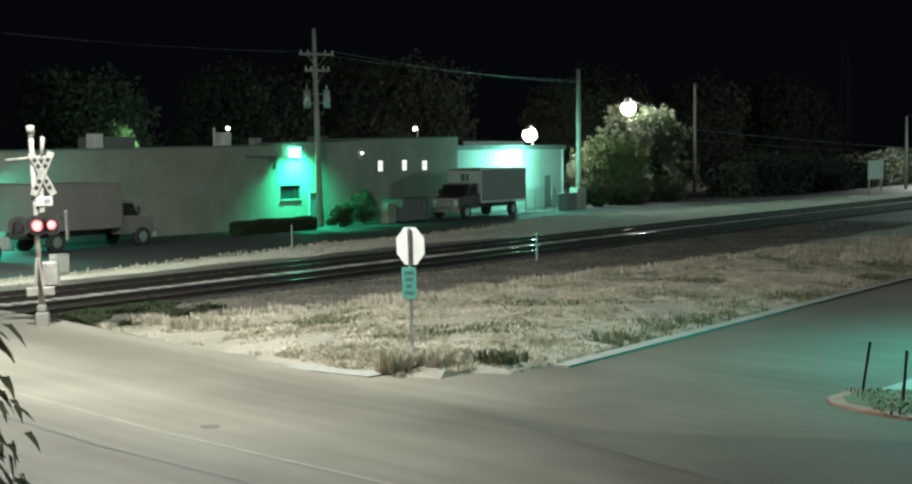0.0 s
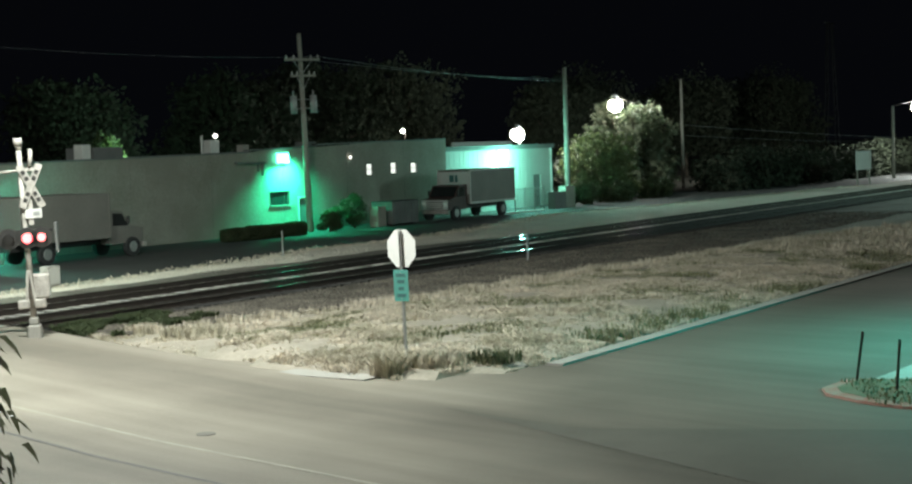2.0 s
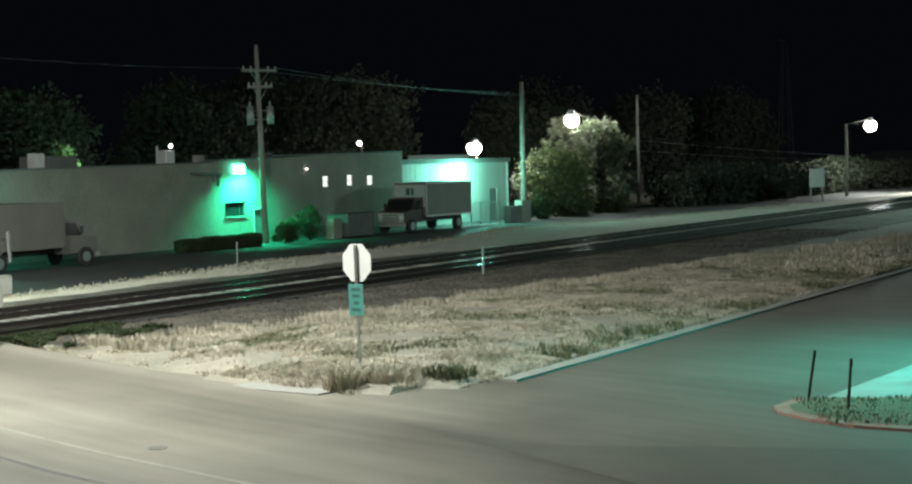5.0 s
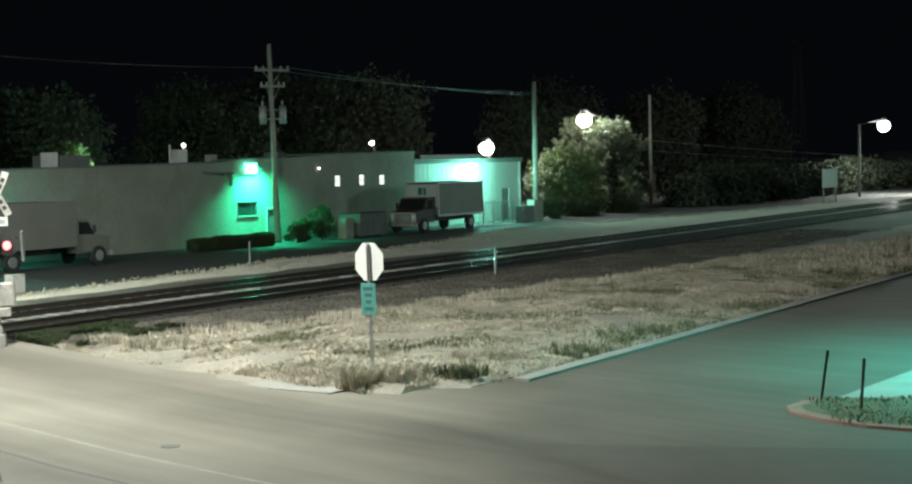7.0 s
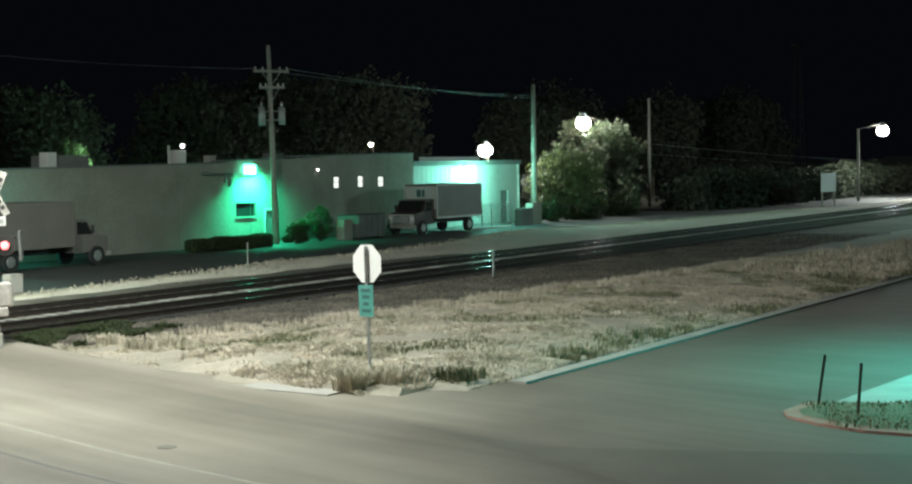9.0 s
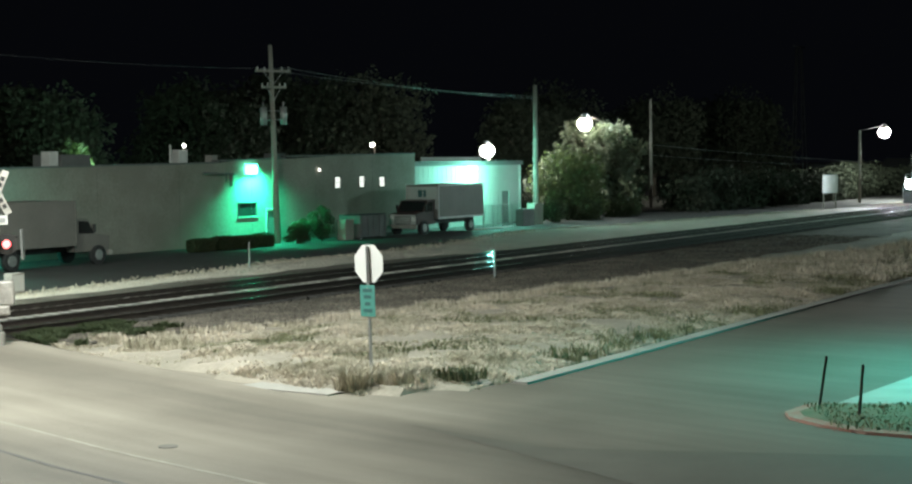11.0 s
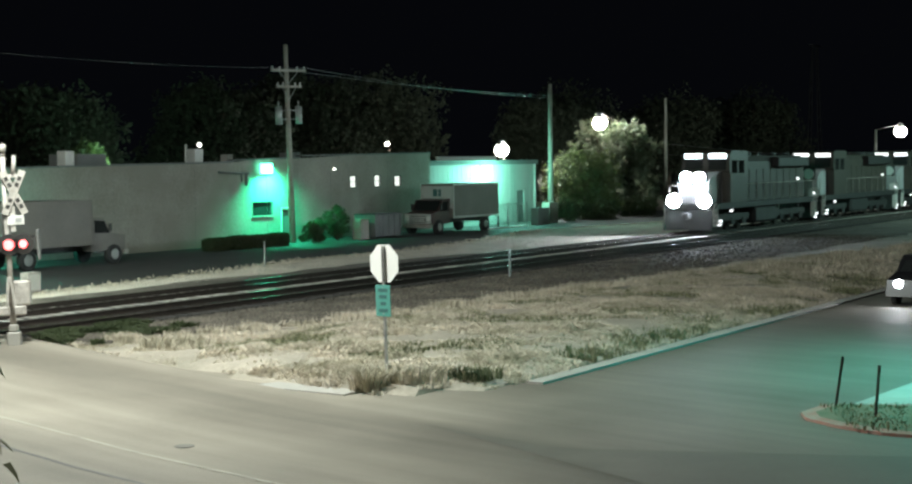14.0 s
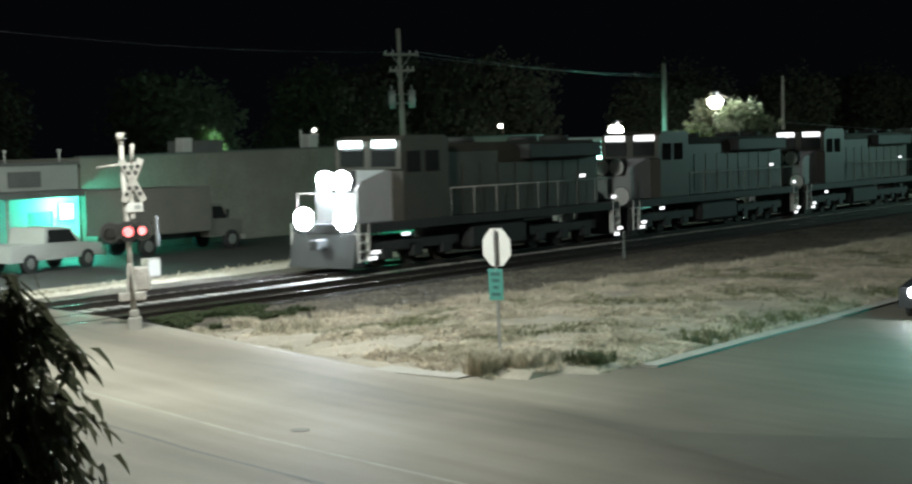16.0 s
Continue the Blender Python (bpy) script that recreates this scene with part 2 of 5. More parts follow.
        nt.links.new(geo.outputs["Position"], d.inputs[0])
        d.inputs[1].default_value = way
        nt.links.new(d.outputs["Value"], turn.inputs[i])
    streak = nt.nodes.new("ShaderNodeTexNoise")
    streak.inputs["Scale"].default_value, streak.inputs["Detail"].default_value = 1.4, 5
    nt.links.new(turn.outputs[0], streak.inputs["Vector"])
    level = nt.nodes.new("ShaderNodeMapRange")
    nt.links.new(streak.outputs["Fac"], level.inputs[0])
    level.inputs[1].default_value, level.inputs[2].default_value = 0.3, 0.7
    level.inputs[3].default_value, level.inputs[4].default_value = 0.86, 1.1
    scaled = nt.nodes.new("ShaderNodeVectorMath")
    scaled.operation = "SCALE"
    nt.links.new(dimmed.outputs[0], scaled.inputs[0])
    nt.links.new(level.outputs[0], scaled.inputs["Scale"])
    nt.links.new(scaled.outputs[0], b.inputs["Base Color"])
    return m


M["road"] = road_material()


def vary_blades(m, dark, light):
    """Each blade takes a tone of its own."""
    nt = m.node_tree
    b = nt.nodes["Principled BSDF"]
    colour = b.inputs["Base Color"].links[0].from_socket
    geo = nt.nodes.new("ShaderNodeNewGeometry")
    rng = nt.nodes.new("ShaderNodeMapRange")
    nt.links.new(geo.outputs["Random Per Island"], rng.inputs[0])
    rng.inputs[3].default_value, rng.inputs[4].default_value = dark, light
    mul = nt.nodes.new("ShaderNodeVectorMath")
    mul.operation = "SCALE"
    nt.links.new(colour, mul.inputs[0])
    nt.links.new(rng.outputs[0], mul.inputs["Scale"])
    nt.links.new(mul.outputs[0], b.inputs["Base Color"])


def let_through(m, share):
    """Thin leaves let light through."""
    nt = m.node_tree
    b, out = nt.nodes["Principled BSDF"], nt.nodes["Material Output"]
    tr = nt.nodes.new("ShaderNodeBsdfTranslucent")
    nt.links.new(b.inputs["Base Color"].links[0].from_socket, tr.inputs["Color"])
    mx = nt.nodes.new("ShaderNodeMixShader")
    mx.inputs[0].default_value = share
    nt.links.new(b.outputs[0], mx.inputs[1])
    nt.links.new(tr.outputs[0], mx.inputs[2])
    nt.links.new(mx.outputs[0], out.inputs["Surface"])


for kind_, share_ in (("nearleaf", 0.6), ("leaf", 0.4), ("lit_leaf", 0.25), ("shrub", 0.3)):
    let_through(M[kind_], share_)
vary_blades(M["straw"], 0.6, 1.2)
vary_blades(M["weed"], 0.5, 1.2)

# ---- building blocks ----


def box(bm, x0, x1, y0, y1, z0, z1, bevel=0.0, m=None):
    vs = [Vector((x, y, z)) for x in (x0, x1) for y in (y0, y1) for z in (z0, z1)]
    if m is not None:
        vs = [m @ v for v in vs]
    v = [bm.verts.new(p) for p in vs]
    fs = [bm.faces.new([v[i] for i in q]) for q in ((0, 1, 3, 2), (4, 6, 7, 5), (0, 4, 5, 1), (2, 3, 7, 6), (0, 2, 6, 4), (1, 5, 7, 3))]
    if bevel:
        es = list({e for f in fs for e in f.edges})
        bmesh.ops.bevel(bm, geom=es, offset=bevel, segments=1, affect="EDGES", clamp_overlap=True)
    return bm


def tube(bm, p0, p1, r0, r1=None, n=10):
    """A tapered cylinder from p0 to p1."""
    p0, p1 = Vector(p0), Vector(p1)
    r1 = r0 if r1 is None else r1
    q = (p1 - p0).to_track_quat("Z", "Y")
    rings = []
    for p, r in ((p0, r0), (p1, r1)):
        rings.append([bm.verts.new(p + q @ Vector((r * math.cos(2 * math.pi * i / n), r * math.sin(2 * math.pi * i / n), 0))) for i in range(n)])
    for i in range(n):
        f = bm.faces.new((rings[0][i], rings[0][(i + 1) % n], rings[1][(i + 1) % n], rings[1][i]))
        f.smooth = True
    bm.faces.new(rings[0][::-1])
    bm.faces.new(rings[1])
    return bm


def prism(bm, outline, y0, y1, m=None):
    """An outline in x and z, drawn out along y."""
    a = [Vector((x, y0, z)) for x, z in outline]
    c = [Vector((x, y1, z)) for x, z in outline]
    if m is not None:
        a, c = [m @ v for v in a], [m @ v for v in c]
    a, c = [bm.verts.new(v) for v in a], [bm.verts.new(v) for v in c]
    k = len(a)
    for i in range(k):
        bm.faces.new((a[i], a[(i + 1) % k], c[(i + 1) % k], c[i]))
    bm.faces.new(a[::-1])
    bm.faces.new(c)
    return bm


def ball(bm, place, r, squash=1.0, sub=2):
    bmesh.ops.create_icosphere(bm, subdivisions=sub, radius=r, matrix=Matrix.Translation(place) @ Matrix.Diagonal((1, 1, squash, 1)))
    for f in bm.faces:
        f.smooth = True
    return bm


def mesh_of(name, bm, material):
    me = bpy.data.meshes.new(name)
    bmesh.ops.recalc_face_normals(bm, faces=bm.faces)
    bm.to_mesh(me)
    bm.free()
    me.materials.append(material)
    return me


def part(name, bm, material, parent=None, label=""):
    ob = new(name, mesh_of(name, bm, material))
    ob.parent = parent
    return tagged(ob, label)


def thing(name, m, label, category, group="", kind=""):
    ob = new(name)
    ob.empty_display_size = 0.2
    ob.matrix_world = m
    return tagged(ob, label, category, group, kind)


def solid(name, verts, faces, material, parent=None, label="", category="", kind=""):
    me = bpy.data.meshes.new(name)
    me.from_pydata(verts, [], faces)
    me.materials.append(material)
    me.update()
    ob = new(name, me)
    ob.parent = parent
    return tagged(ob, label, category, "", kind)


B = bmesh.new

# ---- the ground ----


def ease(a, b, v):
    k = min(1.0, max(0.0, (v - a) / (b - a)))
    return k * k * (3 - 2 * k)


def across(x, y):
    """Metres across the main road, which ends at 19.5 on its far side."""
    return 0.70 * x + 0.714 * y


def inside_verge(s, c, x, y):
    return c > 15.2 and across(x, y) > 19.45 + 2.2 * ease(-4.5, -0.3, x) * ease(17.5, 15.4, c)


def bank(s, c):
    """Height of the verge and of the land beyond the tracks."""
    p = at(s, c)
    edge = ease(19.4, 20.8, across(p.x, p.y)) if c < 27 else 1.0
    return 0.015 + edge * (0.085 * ease(15.2, 16.6, c) + 0.14 * ease(15.6, 19, c) - 0.14 * ease(22, 25.5, c)) - 0.10 * ease(39, 46, c)


def verge_edge(s):
    """Where the grass of the verge gives way to the old ballast."""
    return float(np.interp(s, (26, 29.4, 32.7, 36.4, 42, 47, 53, 60, 67.5, 73, 110), (27.6, 27.0, 25.8, 24.7, 24.3, 23.3, 22.5, 21.8, 20.5, 20.0, 18.6)))


def lane_near(s):
    return float(np.interp(s, (40, 58, 68, 78, 130, 140), (38.5, 38.5, 36.9, 36.5, 36.5, 37.0)))


def lane_far(s):
    return float(np.interp(s, (30, 37, 46, 56, 64, 74, 86, 96, 114, 137, 240), (39.6, 40.2, 41.2, 42.9, 42.4, 44.0, 47.0, 44.6, 42.8, 40.6, 40.6)))


def ground_sheet():
    ss = [-400, -150, -60, -20] + [i * 1.0 for i in range(0, 90)] + [95 + 6 * i for i in range(18)] + [240, 320, 500, 900, 1600]
    cs = [-900, -300, -100, -40, -10, 5, 12] + [14.6 + 0.3 * i for i in range(96)] + [45, 50, 60, 80, 120, 200, 400, 900, 1600]
    verts, faces = [], []
    for s in ss:
        for c in cs:
            p = at(s, c)
            h = noise.noise(Vector((p.x * 0.35, p.y * 0.35, 0))) * 0.035 * (c < 26)
            z = bank(s, c) + h if inside_verge(s, c, p.x, p.y) else -0.25
            if c > 37 and across(p.x, p.y) < 19.45:
                z = bank(s, c)
            verts.append((p.x, p.y, z))
    k = len(cs)
    for i in range(len(ss) - 1):
        for j in range(k - 1):
            faces.append((i * k + j, (i + 1) * k + j, (i + 1) * k + j + 1, i * k + j + 1))
    return solid("ground", verts, faces, M["soil"], None, "dry trampled soil under the verge", "ground", "structure")


ground_sheet()


def strip(name, s0, s1, c0, c1, z, material, label, category, steps=40, wobble=0.0, tilt=None):
    """A long sheet with a thickness beside the railway; its edges may wander."""
    verts, faces = [], []
    for i in range(steps + 1):
        s = s0 + (s1 - s0) * i / steps
        a = c0(s) if callable(c0) else c0
        b = c1(s) if callable(c1) else c1
        a += wobble * (noise.noise(Vector((s * 0.4, 3.1, 0))) + 0.5 * noise.noise(Vector((s * 1.9, 5.1, 0))))
        b += wobble * noise.noise(Vector((s * 0.4, 9.7, 0)))
        for c, h in ((a - 0.3, z - 0.25), (a + 0.5, z), (b - 0.05, z), (b, z - 0.3)):
            verts.append(at(s, c, h))
    for i in range(steps):
        for j in range(3):
            faces.append((i * 4 + j, i * 4 + 4 + j, i * 4 + 5 + j, i * 4 + 1 + j))
    return solid(name, [tuple(v) for v in verts], faces, material, None, label, category, "structure")


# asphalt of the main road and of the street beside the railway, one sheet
solid("road", [(-90, -30, 0), (110, -30, 0), (160, 180, 0), (-90, 60, 0)], [(0, 1, 2, 3)], M["road"], None, "worn grey-beige road surface, slightly damp, coloured darker where lamp light fades", "road", "structure")
# the main road climbs to the crossing
ramp_v, ramp_f = [], []
RAMP = [(12.0, -0.02), (17.0, -0.004), (17.5, 0.012), (19, 0.05), (23, 0.14), (27, 0.27), (29.5, 0.36), (37, 0.37), (42, 0.25), (48, 0.11), (80, 0.11)]


def ramp_z(c):
    return max(0.0, float(np.interp(c, [r[0] for r in RAMP], [r[1] for r in RAMP])))


for c, z in RAMP:
    for m_ in (6.0, 13.0, 19.0, 19.6):
        # place with that c and that distance across the main road
        a11, a12, a21, a22 = -DY, DX, 0.70, 0.714
        det = a11 * a22 - a12 * a21
        x, y = (c * a22 - a12 * m_) / det, (a11 * m_ - a21 * c) / det
        ramp_v.append((x, y, z if m_ < 19.3 else z - 0.12))
for i in range(len(RAMP) - 1):
    for j in range(3):
        ramp_f.append((i * 4 + j, i * 4 + j + 1, i * 4 + 5 + j, i * 4 + 4 + j))
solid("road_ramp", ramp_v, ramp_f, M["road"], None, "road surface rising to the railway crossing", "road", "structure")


def on_road(m_, k):
    """A place on the main road: m_ across it, k along it towards the crossing."""
    return Vector((0.70 * m_ - 0.714 * k, 0.714 * m_ + 0.70 * k, 0))


def road_line(name, m0, m1, k0, k1, z, material, label):
    n = 60
    verts, faces = [], []
    for i in range(n + 1):
        k = k0 + (k1 - k0) * i / n
        w = 0.012 * noise.noise(Vector((k * 2.0, m0, 0)))
        for m_ in (m0 + w, m1 + w):
            p = on_road(m_, k)
            verts.append((p.x, p.y, z + ramp_z(-DY * p.x + DX * p.y)))
    for i in range(n):
        faces.append((2 * i, 2 * i + 2, 2 * i + 3, 2 * i + 1))
    return solid(name, verts, faces, material, None, label, "road marking", "structure")


road_line("line_marking", 13.38, 13.47, -4, 30, 0.006, M["paint"], "faded painted centre line of the main road")
road_line("tar_seam", 12.1, 12.17, -4, 28, 0.006, M["tar"], "dark tar seam in the road")
# darker asphalt beyond a seam; its tone also stands for weaker lamp light
solid("resealed_patch", [(-0.9, 26.4, 0.004), (3.2, 20.0, 0.004), (10.0, 12.0, 0.004), (18.0, 19.0, 0.004), (9.0, 22.6, 0.004), (5.8, 23.2, 0.004), (3.5, 23.65, 0.004), (1.42, 24.05, 0.004), (0.5, 24.95, 0.004)], [(0, 1, 2, 3, 4, 5, 6, 7, 8)], M["mouth_asphalt"], None, "darker asphalt across the street mouth, dimmed further for weak lamp light", "road patch", "structure")
road_line("tar_seam", 18.05, 18.12, -16, -11, 0.006, M["tar"], "dark tar seam in the road")
cover = solid("manhole_cover", [], [], M["patch"], None, "round dark manhole cover in the road", "manhole cover")
bm = B()
tube(bm, (-4.69, 24.55, -0.05), (-4.69, 24.55, 0.012), 0.16, n=24)
bmesh.ops.recalc_face_normals(bm, faces=bm.faces)
bm.to_mesh(cover.data)
bm.free()
strip("far_lot", -30, 190, 41.0, 56, 0.06, M["lot"], "dark asphalt yard in front of the low building", "yard")
strip("far_track_road", -30, 240, lane_near, lane_far, 0.13, M["gravel"], "pale gravel lane along the railway", "gravel lane", 120, 0.8)
strip("ballast_shoulder", 12, 260, verge_edge, lambda s: lane_near(s) + 0.4, 0.15, M["oldballast"], "old brown ballast beside the tracks", "ballast", 500, 0.7)


def ballast_bed(c, near=2.6, top=0.19):
    verts, faces = [], []
    prof = ((-near, 0.02), (-min(near - 0.3, 1.55), top), (1.55, top), (2.6, 0.02))
    n = 140
    for i in range(n + 1):
        s = 14 + 250 * i / n
        for dc, z in prof:
            w = 0.15 * noise.noise(Vector((s * 0.8, dc + c, 0)))
            verts.append(tuple(at(s, c + dc + w * (abs(dc) > 2), z)))
    for i in range(n):
        for j in range(3):
            faces.append((i * 4 + j, i * 4 + 4 + j, i * 4 + 5 + j, i * 4 + 1 + j))
    return solid("ballast_bed", verts, faces, M["ballast"], None, "dark stone ballast under the sleepers", "ballast", "structure")


NEAR_C, FAR_C = 31.12, 34.7
ballast_bed(NEAR_C, 1.5)
ballast_bed(FAR_C, 2.6, 0.2)

# kerb of the street, segment by segment, and round the corner
kerb = thing("kerb", Matrix.Identity(4), "pale concrete kerb between street and grass verge", "kerb", "", "structure")


def kerb_piece(p, q, wide, tall, name="kerb_stone"):
    p, q = Vector((*p, 0)), Vector((*q, 0))
    d = (q - p).normalized()
    side = Vector((-d.y, d.x, 0))
    bm = B()
    e = 0.012
    prof = [(-wide / 2, -0.1), (-wide / 2, tall - 0.02), (-wide / 2 + 0.03, tall), (wide / 2, tall), (wide / 2, -0.1)]
    rings = []
    for o in (p + d * e, q - d * e):
        rings.append([bm.verts.new(o + side * -a + Vector((0, 0, z))) for a, z in prof])
    for i in range(5):
        bm.faces.new((rings[0][i], rings[0][(i + 1) % 5], rings[1][(i + 1) % 5], rings[1][i]))
    bm.faces.new(rings[0])
    bm.faces.new(rings[1][::-1])
    return part(name, bm, M["concrete"], kerb)


s = 27.2
while s < 95:
    p, q = at(s, 15.06), at(s + 1.8, 15.06)
    kerb_piece(p.xy, q.xy, 0.4, 0.05)
    s += 1.8
# broken slab at the corner of the verge
slab = thing("corner_slab", Matrix.Identity(4), "pale broken concrete slab at the verge corner", "slab", "", "structure")
bm = B()
pts = [(-4.6, 31.15), (-2.55, 29.75), (-1.95, 30.5), (-3.3, 32.2)]
lo = [bm.verts.new((x, y, -0.05)) for x, y in pts]
hi = [bm.verts.new((x, y, 0.02 + 0.012 * i)) for i, (x, y) in enumerate(pts)]
for i in range(4):
    bm.faces.new((lo[i], lo[(i + 1) % 4], hi[(i + 1) % 4], hi[i]))
bm.faces.new(hi)
part("slab_piece", bm, M["concrete"], slab)
for x, y, a, w in ((-0.75, 30.75, 20, 0.8), (0.2, 31.0, 18, 0.9), (-0.3, 31.3, 30, 0.5)):
    bm = B()
    box(bm, -w / 2, w / 2, -0.2, 0.2, -0.1, 0.055, 0.03, pose(x, y, 0.0, 3, -2, a))
    part("slab_piece", bm, M["concrete"], slab)

# ---- railway tracks ----


def track(c, label, tie_material):
    tr = thing("railway_track", turned(0, c, 0), label, "railway track", "parallel tracks", "structure")
    for side in (-0.7525, 0.7525):
        bm = B()
        box(bm, 14, 264, side - 0.07, side + 0.07, 0.215, 0.235)
        box(bm, 14, 264, side - 0.01, side + 0.01, 0.235, 0.34)
        box(bm, 14, 264, side - 0.036, side + 0.036, 0.34, 0.372)
        r = part("rail", bm, M["rail"], tr, "rusty rail with a polished head")
        bm = B()
        box(bm, 14, 264, side - 0.03, side + 0.03, 0.374, 0.379)
        part("rail_head", bm, M["railtop"], r, "shiny worn running surface")
    bm = B()
    box(bm, -0.11, 0.11, -1.3, 1.3, 0.03, 0.213, 0.012)
    tie_mesh = mesh_of("tie", bm, M[tie_material])
    for i in range(240):
        t_ = new("tie", tie_mesh)
        t_.parent = tr
        t_.matrix_basis = pose(26 + 0.497 * i + random.uniform(-0.03, 0.03), random.uniform(-0.05, 0.05), random.uniform(-0.012, 0.012), 0, 0, random.uniform(-1.2, 1.2))
    return tr


track(NEAR_C, "straight railway track nearest the grass verge", "darktie")
track(FAR_C, "straight railway track on which the train comes", "tie")

# ---- stop sign at the corner ----


def stop_sign():
    th = thing("stop_sign", pose(-1.76, 31.0, 0.13, 0, -1.6, -39), "bare aluminium back of a stop sign above a green plate", "road sign")
    bm = B()
    for a, b in ((-0.02, 0.02),):
        box(bm, a, b, -0.012, 0.012, 0.0, 2.72)
        box(bm, a - 0.012, a + 0.012, -0.03, -0.012, 0.0, 2.72)
        box(bm, b - 0.012, b + 0.012, -0.03, -0.012, 0.0, 2.72)
    part("post", bm, M["galv"], th, "thin galvanised channel post")
    r = 0.381 / math.cos(math.pi / 8)
    bm = B()
    prism(bm, [(r * math.cos(math.pi / 8 + i * math.pi / 4), 2.36 + r * math.sin(math.pi / 8 + i * math.pi / 4)) for i in range(8)], 0.016, 0.022)
    part("octagon", bm, M["alu"], th, "bright unpainted octagonal panel")
    # dark strip over the channel mouth imitates the shade inside it
    bm = B()
    box(bm, -0.016, 0.016, -0.034, -0.03, 1.98, 2.66)
    part("post_shade", bm, M["post"], th, "dark strip standing for shade in the post channel")
    bm = B()
    box(bm, -0.2, 0.2, -0.052, -0.046, 1.29, 1.93, 0.004)
    plate = part("plate", bm, M["greenplate"], th, "green metal plate with unreadable lines")
    for z, w in ((1.82, 0.26), (1.69, 0.2), (1.55, 0.15), (1.41, 0.24)):
        bm = B()
        box(bm, -w / 2, w / 2, -0.056, -0.053, z - 0.035, z + 0.035)
        part("writing_bar", bm, M["plateink"], plate)
    for z in (2.1, 2.6, 1.35, 1.87):
        bm = B()
        tube(bm, (0, -0.06, z), (0, -0.03, z), 0.012, n=8)
        part("bolt", bm, M["galv"], th)
    return th


stop_sign()

# ---- crossing signal ----


def crossing_signal():
    th = thing("crossing_signal", pose(-10.92, 36.35, 0.3, 0, -2.3, 10), "railway crossing signal mast with crossbuck and red flashing lights", "crossing signal")
    bm = B()
    box(bm, -0.16, 0.16, -0.16, 0.16, -0.2, 0.32, 0.03)
    box(bm, -0.11, 0.11, -0.11, 0.11, 0.32, 0.5, 0.03)
    part("foundation", bm, M["concrete"], th, "flaking pale foundation block")
    bm = B()
    tube(bm, (0, 0, 0.4), (0, 0, 4.6), 0.075, 0.06, 14)
    part("mast", bm, M["mast"], th, "scratched aluminium mast")
    bm = B()
    tube(bm, (0, 0, 4.5), (0, 0, 4.58), 0.075, n=14)
    tube(bm, (0, 0, 4.58), (0, 0, 4.78), 0.095, 0.1, 14)
    part("bell", bm, M["mast"], th, "bell housing on the mast head")
    # crossbuck
    for a in (25, -25):
        bm = B()
        box(bm, -0.085, 0.085, -0.012, 0.012, -0.56, 0.56, 0.004, pose(0.22, -0.1 - 0.02 * (a > 0), 3.62, 0, a, 0))
        blade = part("crossbuck_blade", bm, M["mast"], th, "weathered white crossbuck board")
        for k in (-0.36, -0.2, 0.2, 0.36):
            bm = B()
            box(bm, -0.045, 0.045, -0.018, -0.014, k - 0.05, k + 0.05, 0, pose(0.22, -0.1 - 0.02 * (a > 0), 3.62, 0, a, 0))
            part("letter_bar", bm, M["black"], blade)
    bm = B()
    box(bm, 0.03, 0.42, -0.11, -0.09, 2.86, 3.08, 0.005)
    plate = part("track_count_plate", bm, M["white"], th, "small white plate")
    bm = B()
    box(bm, 0.22, 0.37, -0.116, -0.112, 2.92, 3.02)
    part("writing_bar", bm, M["galv"], plate)
    bm = B()
    box(bm, 0.1, 0.22, -0.08, -0.06, 2.7, 3.3, 0.005)
    box(bm, 0.02, 0.12, -0.07, 0.02, 3.2, 3.25)
    part("bracket", bm, M["mast"], th)
    # upper side bracket and small lamp head
    bm = B()
    tube(bm, (-0.62, 0, 3.98), (0.1, 0, 4.02), 0.03, n=8)
    tube(bm, (0.22, 0, 4.02), (0.27, 0, 4.5), 0.05, n=8)
    box(bm, 0.12, 0.3, -0.04, 0.04, 3.98, 4.06)
    part("side_arm", bm, M["mast"], th, "short horizontal arm near the top")
    # flashing lights on a cross arm
    bm = B()
    tube(bm, (-0.5, 0, 2.56), (0.62, 0, 2.56), 0.03, n=8)
    part("light_arm", bm, M["black"], th)
    for x, lit in ((0.03, True), (0.36, True), (-0.4, False)):
        bm = B()
        tube(bm, (x, -0.13, 2.4), (x, -0.12, 2.4), 0.25, n=24)
        disc = part("background_disc", bm, M["black"], th, "round black light background")
        bm = B()
        tube(bm, (x, -0.12, 2.4), (x, 0.06, 2.4), 0.13, 0.09, 14)
        part("light_body", bm, M["black"], disc)
        bm = B()
        tube(bm, (x, -0.15, 2.4), (x, -0.132, 2.4), 0.13 if x < 0.2 else 0.1, n=18)
        part("red_lens", bm, M["lamp_red"] if lit else M["black"], disc, "glowing red lens" if lit else "")
        bm = B()
        n = 14
        for k in range(n // 2 + 1):
            a = math.pi * k / (n // 2)
            p = Vector((x + 0.13 * math.cos(a), -0.14, 2.4 + 0.13 * math.sin(a)))
            tube(bm, p, p + Vector((0, -0.22 * (0.4 + 0.6 * math.sin(a)), 0)), 0.012, n=5)
        part("hood", bm, M["black"], disc)
    bm = B()
    box(bm, 0.68, 0.73, -0.2, 0.2, 2.0, 2.72, 0.01)
    part("rear_light_edge", bm, M["coping"], th, "pale edge of the rear light shield")
    # gate machine with its counterweights
    bm = B()
